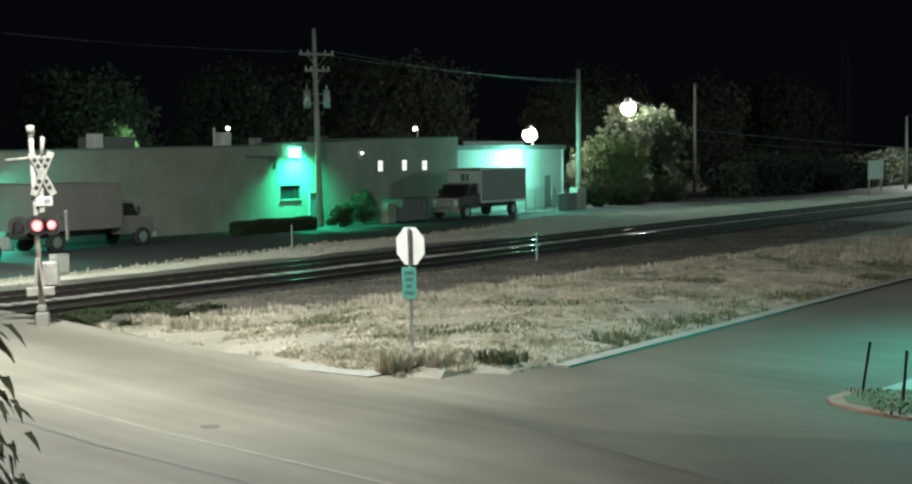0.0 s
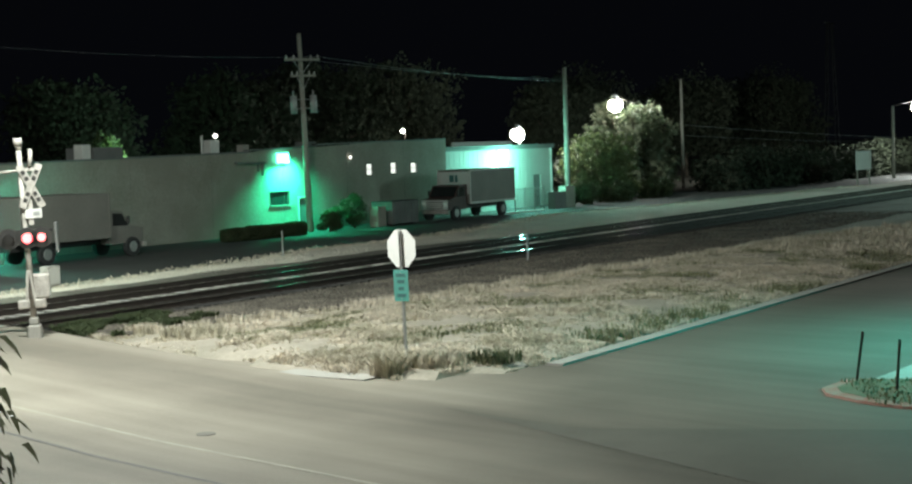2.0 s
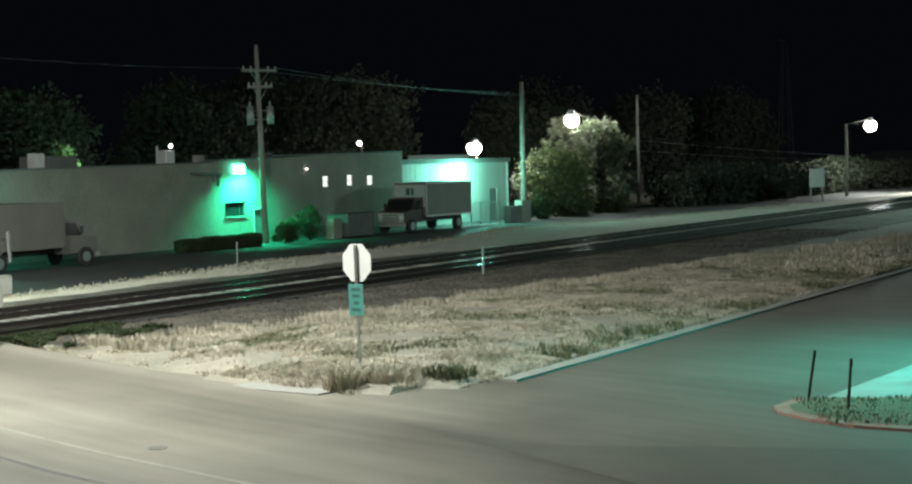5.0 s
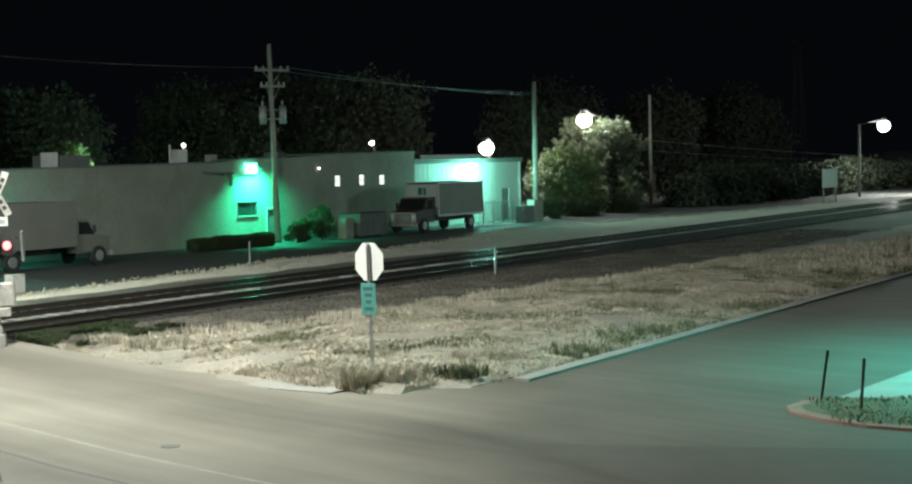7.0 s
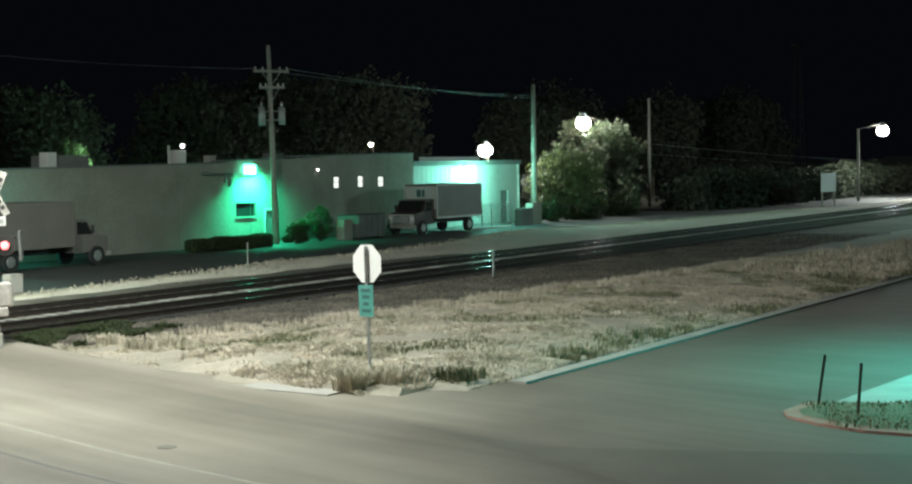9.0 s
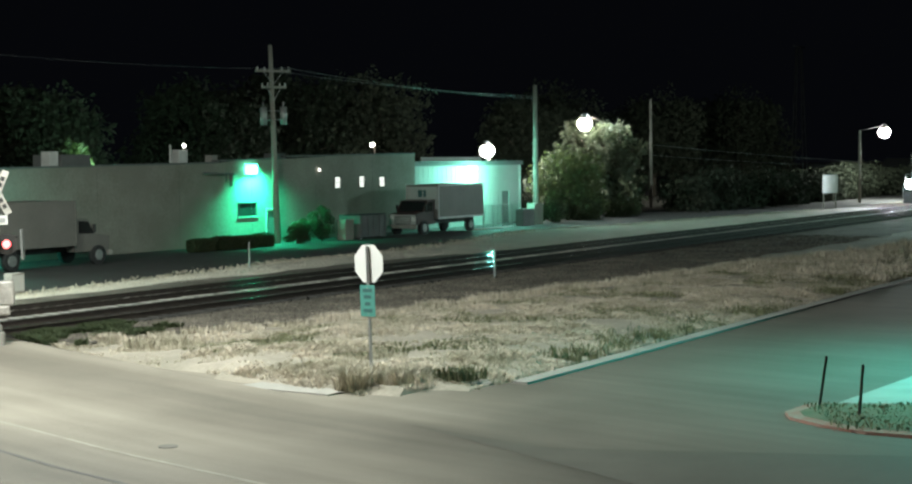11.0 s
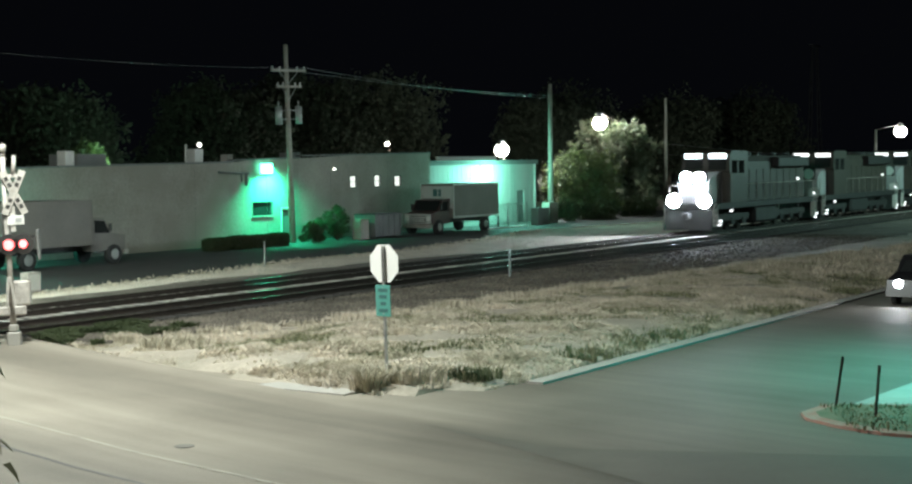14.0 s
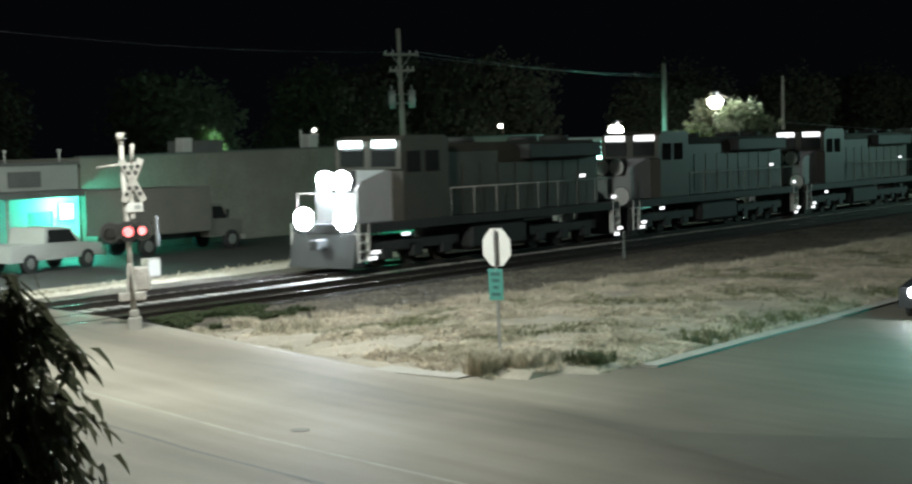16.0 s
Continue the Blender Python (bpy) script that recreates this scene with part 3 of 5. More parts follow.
    box(bm, -0.06, 0.42, 0.05, 0.4, 0.92, 1.52, 0.05)
    mech = part("gate_machine", bm, M["mast"], th, "pale cast gate machine case")
    for x in (-0.2, 0.18):
        bm = B()
        box(bm, x - 0.035, x + 0.035, -0.16, -0.1, 0.75, 1.62, 0.015, pose(0, 0, 0, 0, 6 if x < 0 else -6, 0))
        box(bm, x - 0.12, x + 0.16, -0.18, -0.08, 0.72, 0.94, 0.03)
        part("counterweight", bm, M["mast"], th)
    return th


crossing_signal()


def utility_box():
    th = thing("utility_box", turned(38.0, 41.2, 0.11), "small pale metal box beside the railway", "utility box")
    bm = B()
    box(bm, -0.3, 0.3, -0.2, 0.2, 0, 0.72, 0.02)
    part("case", bm, M["mast"], th)
    bm = B()
    box(bm, -0.27, 0.27, -0.215, -0.202, 0.08, 0.66, 0.005)
    part("door", bm, M["white"], th)
    return th


utility_box()


def marker_post(s, c, z, tall, wide, label):
    th = thing("marker_post", turned(s, c, z, 20), label, "marker post", "railway marker posts")
    bm = B()
    box(bm, -wide / 2, wide / 2, -0.02, 0.02, -0.1, tall, 0.008)
    part("stake", bm, M["galv"], th)
    bm = B()
    box(bm, -wide * 0.42, wide * 0.42, -0.026, -0.021, tall * 0.45, tall * 0.95, 0.003)
    part("panel", bm, M["concrete"], th)
    return th


marker_post(50.6, 29.0, 0.1, 1.1, 0.28, "flat grey marker board between verge and railway")
marker_post(51.4, 41.5, 0.12, 1.12, 0.1, "thin pale marker stake beside the gravel lane")


def delineator(x, y, tall, lean, turn):
    th = thing("delineator_post", pose(x, y, 0.05, 0, lean, turn), "dark leaning steel stake in the grassy island", "marker post", "stakes in the island")
    bm = B()
    box(bm, -0.023, 0.023, -0.012, 0.012, -0.1, tall)
    box(bm, -0.008, 0.008, -0.012, 0.035, -0.1, tall)
    part("stake", bm, M["post"], th)
    bm = B()
    box(bm, -0.026, 0.026, -0.018, -0.013, tall - 0.14, tall - 0.04)
    part("reflector", bm, M["post"], th)
    return th


delineator(6.5, 27.6, 0.9, 8, 0)
delineator(6.85, 26.2, 0.92, 4, 10)

# raised island with a worn red kerb and grass
isl = thing("island", Matrix.Identity(4), "low grassy kerbed island with worn red edge", "traffic island", "", "structure")
outline = [(5.75, 27.0), (5.7, 26.4), (6.05, 25.6), (6.6, 24.9), (7.6, 24.3), (9.2, 23.6), (11.5, 22.9), (12.2, 26.0), (11.0, 28.2), (9.2, 27.6), (7.6, 27.7), (6.4, 27.9)]
bm = B()
mid = Vector((8.5, 26.0))
lo = [bm.verts.new((x, y, -0.05)) for x, y in outline]
hi = [bm.verts.new((x, y, 0.05)) for x, y in outline]
inn = [bm.verts.new((*(Vector(p) + (mid - Vector(p)).normalized() * 0.3), 0.06)) for p in outline]
k = len(outline)
for i in range(k):
    j = (i + 1) % k
    bm.faces.new((lo[i], lo[j], hi[j], hi[i]))
    bm.faces.new((hi[i], hi[j], inn[j], inn[i]))
part("kerb_edge", bm, M["redkerb"], isl, "worn red-painted kerb")
bm = B()
ring = [bm.verts.new((*(Vector(p) + (mid - Vector(p)).normalized() * 0.25), 0.065)) for p in outline]
top = bm.verts.new((8.5, 26.0, 0.12))
for i in range(k):
    bm.faces.new((ring[i], ring[(i + 1) % k], top))
part("turf", bm, M["turf"], isl, "thin turf on the island")
solid("concrete_apron", [(6.9, 27.95, 0.03), (8.6, 27.75, 0.03), (13.0, 27.6, 0.03), (14.5, 36.0, 0.03), (10.6, 33.2, 0.03), (8.0, 30.4, 0.03)], [(0, 1, 2, 3, 4)], M["concrete"], None, "pale concrete apron beside the street", "pavement", "structure")

# ---- buildings along the yard ----


def wall_with_openings(name, s0, s1, c0, c1, top, openings, material, parent):
    """A wall of true thickness with openings through it; top gives its height along s; openings are (s0, s1, z0, z1)."""
    cuts = sorted({s0, s1, *[o[0] for o in openings], *[o[1] for o in openings]})
    bm = B()

    def cell(a, b, z0, z1a, z1b):
        v = [bm.verts.new(p) for p in ((a, c0, z0), (b, c0, z0), (b, c1, z0), (a, c1, z0), (a, c0, z1a), (b, c0, z1b), (b, c1, z1b), (a, c1, z1a))]
        for q in ((0, 1, 5, 4), (1, 2, 6, 5), (2, 3, 7, 6), (3, 0, 4, 7), (4, 5, 6, 7), (3, 2, 1, 0)):
            bm.faces.new([v[i] for i in q])

    for a, b in zip(cuts, cuts[1:]):
        z = -0.2
        for o in sorted((o for o in openings if o[0] <= a and o[1] >= b), key=lambda o: o[2]):
            if o[2] > z:
                cell(a, b, z, o[2], o[2])
            z = o[3]
        cell(a, b, z, top(a + 1e-4), top(b - 1e-4))
    bmesh.ops.remove_doubles(bm, verts=bm.verts, dist=0.001)
    return part(name, bm, material, parent)


def framed_window(parent, s0, s1, z0, z1, c, pane, bars=1):
    w = 0.035
    bm = B()
    box(bm, s0, s1, c - 0.02, c + 0.08, z0, z0 + w)
    box(bm, s0, s1, c - 0.02, c + 0.08, z1 - w, z1)
    box(bm, s0, s0 + w, c - 0.02, c + 0.08, z0 + w, z1 - w)
    box(bm, s1 - w, s1, c - 0.02, c + 0.08, z0 + w, z1 - w)
    for i in range(bars):
        z = z0 + (z1 - z0) * (i + 1) / (bars + 1)
        box(bm, s0 + w, s1 - w, c, c + 0.06, z - 0.02, z + 0.02)
    f = part("window", bm, M["coping"], parent)
    bm = B()
    box(bm, s0 + w, s1 - w, c + 0.09, c + 0.1, z0 + w, z1 - w)
    part("pane", bm, pane, f)
    bm = B()
    box(bm, s0 - 0.05, s1 + 0.05, c - 0.07, c - 0.021, z0 - 0.06, z0 + 0.01)
    part("sill", bm, M["concrete"], f)
    return f


def wall_pack(parent, s, c, z, material, wide=0.5, tall=0.3, deep=0.2):
    bm = B()
    prism(bm, [(0, 0), (-deep, -0.02), (-deep * 0.85, tall), (0, tall)], s - wide / 2, s + wide / 2, Matrix.Translation((0, c, z)) @ pose(0, 0, 0, 0, 0, 90) @ Matrix.Scale(1, 4))
    h = part("wall_light", bm, M["coping"], parent, "wall-mounted floodlight")
    bm = B()
    box(bm, s - wide / 2 + 0.03, s + wide / 2 - 0.03, c - deep - 0.06, c - deep - 0.01, z - 0.25, z + tall * 0.9, 0.02)
    part("lens", bm, material, h, "glowing lens")
    return h


def low_building():
    th = thing("low_building", turned(0, 0, 0), "long low flat-roofed commercial building with painted block walls", "building")
    C = 55.3
    steps = [(46.9, 4.42), (65.8, 4.62), (65.81, 4.72), (72.0, 4.84), (72.01, 4.95), (86.0, 5.1)]

    def top(s):
        return float(np.interp(s, [p[0] for p in steps], [p[1] for p in steps]))

    ops = [(67.5, 69.3, 1.6, 2.42), (70.15, 71.05, 0.05, 1.85), (76.9, 77.6, 3.03, 3.74), (79.5, 80.2, 3.04, 3.75), (81.75, 82.5, 3.03, 3.68)]
    cuts_only = [(65.8, 65.8, 0, 0), (72.0, 72.0, 0, 0)]
    wall_with_openings("wall", 46.9, 86.0, C, C + 0.3, top, ops + cuts_only, M["wall"], th)
    for i, s in enumerate(np.arange(50.5, 86, 6.1)):
        bm = B()
        box(bm, s - 0.005, s + 0.005, C - 0.006, C - 0.001, 0.0, top(s) - 0.1)
        part("wall_joint", bm, M["coping"], th)
    bm = B()
    for (a, za), (b, zb) in zip(steps[::2], steps[1::2]):
        prism(bm, [(a, za + 0.002), (b, zb + 0.002), (b, zb + 0.09), (a, za + 0.09)], C - 0.05, C + 0.36)
    part("coping", bm, M["coping"], th, "dark metal coping")
    bm = B()
    box(bm, 46.9, 86.0, C + 0.31, C + 22, 4.0, 4.2)
    part("roof", bm, M["coping"], th)
    bm = B()
    box(bm, 46.9, 47.2, C + 0.31, C + 22, -0.2, 4.4)
    part("side_wall", bm, M["wall"], th)
    bm = B()
    box(bm, 85.7, 86.0, C + 0.31, C + 22, -0.2, 4.6)
    part("side_wall", bm, M["wall"], th)
    bm = B()
    box(bm, 46.9, 86.0, C + 22.01, C + 22.3, -0.2, 4.4)
    part("side_wall", bm, M["wall"], th)
    framed_window(th, 67.5, 69.3, 1.6, 2.42, C, M["glass"], 0)
    for o in ops[2:]:
        framed_window(th, *o, C, M["window_lit"])
    bm = B()
    box(bm, 70.2, 71.0, C + 0.1, C + 0.15, 0.06, 1.8)
    d = part("door", bm, M["coping"], th, "narrow dark door")
    bm = B()
    box(bm, 70.05, 70.15, C - 0.03, C + 0.12, 0.0, 1.95)
    box(bm, 71.05, 71.15, C - 0.03, C + 0.12, 0.0, 1.95)
    box(bm, 70.05, 71.15, C - 0.03, C + 0.12, 1.951, 2.02)
    part("door_frame", bm, M["white"], th)
    bm = B()
    tube(bm, (70.9, C + 0.04, 0.95), (70.9, C + 0.1, 0.95), 0.025, n=8)
    part("door_handle", bm, M["galv"], d)
    wall_pack(th, 68.5, C, 4.25, M["lamp_green"], 1.15, 0.35, 0.22)
    # bracket with a loose pipe beside the light
    bm = B()
    tube(bm, (64.4, C - 0.25, 4.12), (67.0, C - 0.25, 4.02), 0.06, n=8)
    tube(bm, (66.7, C - 0.25, 4.02), (66.75, C - 0.22, 3.35), 0.09, n=8)
    tube(bm, (66.3, C - 0.25, 4.02), (66.35, C - 0.22, 3.6), 0.05, n=8)
    for s in (64.8, 66.6):
        tube(bm, (s, C, 4.1), (s, C - 0.25, 4.08), 0.03, n=6)
    part("pipe_bracket", bm, M["coping"], th, "dark sagging pipe bracket")
    # small lamp on the wall
    bm = B()
    ball(bm, (75.2, C - 0.1, 4.18), 0.07)
    part("door_lamp", bm, M["lamp_small"], th)
    # roof equipment
    for a, b, z0, z1, mm, nm in ((54.4, 55.0, 4.55, 5.3, "white", "roof_vent"), (55.2, 57.2, 4.5, 5.15, "coping", "roof_unit"), (63.2, 63.3, 4.5, 5.65, "white", "vent_pipe"), (63.9, 64.6, 4.6, 5.4, "white", "roof_vent"), (66.6, 67.1, 4.65, 5.1, "concrete", "chimney"), (72.4, 73.3, 4.8, 5.2, "coping", "roof_unit")):
        bm = B()
        box(bm, a, b, C + 1.0, C + 1.0 + max(0.12, (b - a)), 4.2, z1, 0.02)
        part(nm, bm, M[mm], th)
    bm = B()
    ball(bm, (64.3, C + 1.0, 5.62), 0.12)
    part("roof_lamp", bm, M["lamp_small"], th)
    return th


low_building()
lamp("green_wall_light", at(68.7, 54.5, 4.5), 5800, GREEN, 0.25, "SPOT", at(69.0, 55.0, 0), 144, 0.95)


def metal_building():
    th = thing("metal_shed", turned(0, 0, 0), "pale ribbed metal shed with a dark fascia and bright wall light", "building")
    C = 55.6
    wall_with_openings("wall", 86.02, 100.8, C, C + 0.2, lambda s: 4.3, [(98.2, 99.3, 0.05, 2.4)], M["metalwall"], th)
    for s in np.arange(86.3, 100.7, 0.6):
        if not 97.9 < s < 99.5:
            bm = B()
            box(bm, s - 0.03, s + 0.03, C - 0.012, C - 0.001, 0.1, 4.28)
            part("wall_rib", bm, M["metalwall"], th)
    bm = B()
    box(bm, 86.02, 100.9, C - 0.3, C + 0.3, 4.302, 4.62)
    part("fascia", bm, M["coping"], th, "dark roof fascia")
    bm = B()
    box(bm, 88.9, 97.0, C + 1.0, C + 1.1, 4.62, 4.9)
    part("roof_ridge", bm, M["white"], th, "pale roof edge")
    bm = B()
    box(bm, 86.02, 100.8, C + 0.21, C + 18, 4.1, 4.3)
    part("roof", bm, M["coping"], th)
    bm = B()
    box(bm, 100.6, 100.8, C + 0.21, C + 18, -0.2, 4.1)
    part("side_wall", bm, M["metalwall"], th)
    bm = B()
    box(bm, 86.02, 86.2, C + 0.21, C + 18, -0.2, 4.1)
    part("side_wall", bm, M["metalwall"], th)
    bm = B()
    box(bm, 98.2, 99.3, C + 0.08, C + 0.13, 0.06, 2.38)
    part("door", bm, M["coping"], th)
    bm = B()
    tube(bm, (100.7, C - 0.12, 0), (100.7, C - 0.12, 4.3), 0.07, n=8)
    part("downpipe", bm, M["white"], th, "white downpipe at the corner")
    wall_pack(th, 93.5, C, 3.55, M["lamp_cyan"], 1.3, 0.75, 0.25)
    return th


metal_building()
lamp("shed_wall_light", at(93.5, 53.8, 3.5), 2000, (0.25, 1.0, 0.76), 0.3)


def canopy_building():
    th = thing("canopy_building", turned(0, 0, 0), "small flat building with a dark canopy and teal-lit wall", "building")
    C = 55.0
    wall_with_openings("wall", 24.0, 46.5, C, C + 0.3, lambda s: 4.15, [(43.6, 45.0, 0.1, 2.1), (36, 40, 0.8, 2.4)], M["metalwall"], th)
    bm = B()
    box(bm, 24.0, 46.5, C - 2.2, C - 0.01, 2.78, 3.05)
    part("canopy", bm, M["coping"], th, "dark flat canopy")
    for s in (36.0, 41.0, 46.2):
        bm = B()
        tube(bm, (s, C - 2.0, -0.1), (s, C - 2.0, 2.78), 0.06, n=8)
        part("canopy_post", bm, M["mast"], th)
    bm = B()
    box(bm, 24.0, 46.6, C - 0.06, C + 14, 4.151, 4.3)
    part("roof", bm, M["coping"], th)
    bm = B()
    box(bm, 46.2, 46.5, C + 0.31, C + 14, -0.2, 4.15)
    part("side_wall", bm, M["metalwall"], th)
    bm = B()
    box(bm, 24.0, 24.3, C + 0.31, C + 14, -0.2, 4.15)
    part("side_wall", bm, M["metalwall"], th)
    bm = B()
    box(bm, 43.65, 44.95, C + 0.1, C + 0.15, 0.1, 2.08)
    part("door", bm, M["coping"], th)
    framed_window(th, 36, 40, 0.8, 2.4, C, M["glass"], 0)
    bm = B()
    box(bm, 42.6, 44.4, C - 0.05, C - 0.002, 3.2, 3.9, 0.02)
    part("dark_panel", bm, M["coping"], th)
    for s in (42.9, 45.9):
        bm = B()
        tube(bm, (s, C + 0.5, 4.3), (s, C + 0.5, 4.75), 0.05, n=6)
        ball(bm, (s, C + 0.5, 4.8), 0.09)
        part("roof_vent", bm, M["white"], th)
    wall_pack(th, 45.6, C, 1.95, M["lamp_green"], 0.8, 0.5, 0.2)
    return th


canopy_building()
lamp("canopy_light", at(45.3, 54.2, 2.2), 1100, (0.1, 1.0, 0.72), 0.25)

# ---- poles, wires and lamps ----


def utility_pole():
    th = thing("utility_pole", turned(68.95, 53.6, 0.0) @ pose(0, 0, 0, 0, -1.9, 0), "tall timber utility pole with two cross arms and transformers", "utility pole")
    bm = B()
    tube(bm, (0, 0, -0.2), (0, 0, 11.2), 0.2, 0.11, 12)
    part("pole", bm, M["pole"], th, "weathered timber pole")
    for z, w in ((9.75, 1.55), (8.85, 1.1)):
        bm = B()
        box(bm, -w, w, -0.2, -0.1, z - 0.07, z + 0.07, 0.01, pose(0, 0, 0, 0, 0, 0))
        arm = part("cross_arm", bm, M["pole"], th)
        for k in (-0.92, -0.5, 0.5, 0.92):
            bm = B()
            tube(bm, (w * k, -0.15, z + 0.07), (w * k, -0.15, z + 0.24), 0.045, 0.03, 8)
            part("insulator", bm, M["white"], arm)
        bm = B()
        for k in (-1, 1):
            tube(bm, (k * w * 0.55, -0.15, z - 0.05), (0, -0.12, z - 0.75), 0.02, n=6)
        part("brace", bm, M["galv"], arm)
    for x in (-0.95, 0.85):
        bm = B()
        tube(bm, (x, -0.1, 6.75), (x, -0.1, 7.75), 0.19, n=14)
        tube(bm, (x, -0.1, 7.75), (x, -0.1, 8.05), 0.05, n=6)
        can = part("transformer", bm, M["galv"], th, "pale cylindrical transformer")
        bm = B()
        tube(bm, (x, -0.1, 7.0), (0, 0, 7.05), 0.035, n=6)
        part("bracket", bm, M["galv"], can)
        bm = B()
        tube(bm, (x, -0.1, 7.5), (0, 0, 7.55), 0.035, n=6)
        part("bracket", bm, M["galv"], can)
    return th


utility_pole()


def plain_pole(s, c, tall, r, label, z=0.0, arm=False):
    th = thing("power_pole", turned(s, c, z), label, "utility pole")
    bm = B()
    tube(bm, (0, 0, -0.2), (0, 0, tall), r, r * 0.65, 10)
    part("pole", bm, M["pole"], th)
    if arm:
        bm = B()
        tube(bm, (0.26, 0, 0.0), (0.22, 0, tall * 0.62), 0.05, n=6)
        part("conduit", bm, M["mast"], th, "pale conduit on the pole")
        bm = B()
        tube(bm, (-0.1, -0.02, tall - 0.4), (0.1, 0.02, tall - 0.4), 0.06, n=6)
        part("insulator", bm, M["white"], th)
    return th


plain_pole(98.6, 53.0, 10.05, 0.22, "pale timber power pole beside the fence", 0, True)
plain_pole(134.7, 60.0, 10.3, 0.17, "thin distant timber pole")
plain_pole(151.6, 45.0, 7.2, 0.16, "distant timber pole carrying a street lamp")


def yard_lamp(s, c, z, r, label, pole_s=None, own_pole=True, colour="lamp_warm"):
    th = thing("street_lamp", turned(s, c, 0.0), label, "street lamp", "lit lamps")
    ps = (pole_s - s) if pole_s is not None else 0.35
    bm = B()
    if own_pole:
        tube(bm, (ps, 0, -0.2), (ps, 0, z + 0.1), 0.1, 0.07, 8)
    tube(bm, (ps, 0, z + 0.05), (0, 0, z + r + 0.1), 0.04, n=6)
    part("pole", bm, M["post"], th)
    bm = B()
    tube(bm, (0, 0, z + r * 0.7), (0, 0, z + r + 0.25), r * 0.75, r * 0.3, 14)
    part("hood", bm, M["coping"], th)
    # oversized glowing ball: the lamp's bloom is put into its shape
    bm = B()
    ball(bm, (0, 0, z), r, 0.95, 3)
    part("globe", bm, M[colour], th, "warm-white ball enlarged to the width of the lamp's glow")
    return th


def mast_arm_lamp(foot, head, label, material):
    """An unseen tall pole with an arm and cobra-head lamp, added to carry a light."""
    foot, head = Vector(foot), Vector(head)
    th = thing("road_lamp", Matrix.Identity(4), label, "street lamp", "lamps over the road")
    bm = B()
    tube(bm, foot, (foot.x, foot.y, head.z + 0.3), 0.14, 0.09, 12)
    part("pole", bm, M["galv"], th)
    bm = B()
    tube(bm, (foot.x, foot.y, head.z + 0.2), head + Vector((0, 0, 0.85)), 0.06, 0.04, 8)
    part("arm", bm, M["galv"], th)
    bm = B()
    ball(bm, head + Vector((0, 0, 0.9)), 0.32, 0.35)
    hd = part("lamp_head", bm, M["galv"], th)
    bm = B()
    ball(bm, head + Vector((0, 0, 0.76)), 0.16, 0.4)
    part("lens", bm, M[material], hd, "glowing lens")
    return th


mast_arm_lamp((-19, 32, -0.1), (-9.0, 30.5, 13.0), "out-of-view road lamp on a long arm, added to carry the light", "lamp_warm")
mast_arm_lamp((15.5, 31.8, -0.1), (13.4, 31.4, 7.3), "out-of-view teal road lamp beside the apron, added to carry the light", "lamp_cyan")
yard_lamp(107.1, 62.0, 5.43, 0.58, "glaring yard lamp behind the metal shed")
yard_lamp(116.7, 58.0, 7.64, 0.62, "glaring street lamp above the pale tree", 121.2)
yard_lamp(160.2, 45.0, 7.13, 0.62, "glaring street lamp far along the railway", 151.6, False)
yard_lamp(109.9, 75.0, 6.15, 0.2, "small distant lamp above the roofs")
lamp("lamp_a_light", at(107.1, 60.6, 5.0), 6000, WARM, 0.4)
lamp("lamp_b_light", at(117.7, 57.0, 8.5), 2300, WARM, 0.4)
lamp("lamp_c_light", at(160.2, 44.0, 6.2), 9000, WARM, 0.4)
# unseen fill, added to light the small tree behind the roof
lamp("roof_tree_fill", at(76.8, 73.6, 4.9), 1500, (0.5, 1.0, 0.75), 0.3)


def wire(p, q, sag, r=0.018):
    cu = bpy.data.curves.new("cable", "CURVE")
    cu.dimensions, cu.bevel_depth, cu.bevel_resolution = "3D", r, 1
    sp = cu.splines.new("POLY")
    sp.points.add(24)
    for i in range(25):
        k = i / 24
        v = Vector(p).lerp(Vector(q), k) - Vector((0, 0, sag * 4 * k * (1 - k)))
        sp.points[i].co = (*v, 1)
    cu.materials.append(M["wire"])
    return tagged(new("cable", cu), "sagging overhead cable between poles", "cable", "overhead cables")


pa, pb, pc, pd = at(69.0, 53.6, 0), at(98.6, 53.0, 0), at(134.7, 60, 0), at(151.6, 45, 0)
for dz, off in ((9.9, -0.8), (9.9, 0.8)):
    wire(pa + Vector((off, 0, dz)), pb + Vector((0, 0, 9.15 - 0.1 * off)), 0.25, 0.011)
wire(pc + Vector((0, 0, 6.0)), pd + Vector((0, 0, 4.1)), 0.1, 0.02)
wire(pc + Vector((0, 0, 5.0)), pd + Vector((0, 0, 3.6)), 0.1, 0.016)
wire(pa + Vector((0.8, 0, 9.9)), at(30, 62, 12.0), 0.9, 0.007)

# ---- yard vehicles ----


def wheel(parent, x, y, z, r, w, side):
    bm = B()
    tube(bm, (x, y - w / 2, z), (x, y + w / 2, z), r, n=20)
    wh = part("wheel", bm, M["tyre"], parent)
    bm = B()
    tube(bm, (x, y + side * w * 0.5, z), (x, y + side * (w * 0.5 + 0.02), z), r * 0.58, r * 0.5, 14)
    part("rim", bm, M["rim"], wh)
    return wh


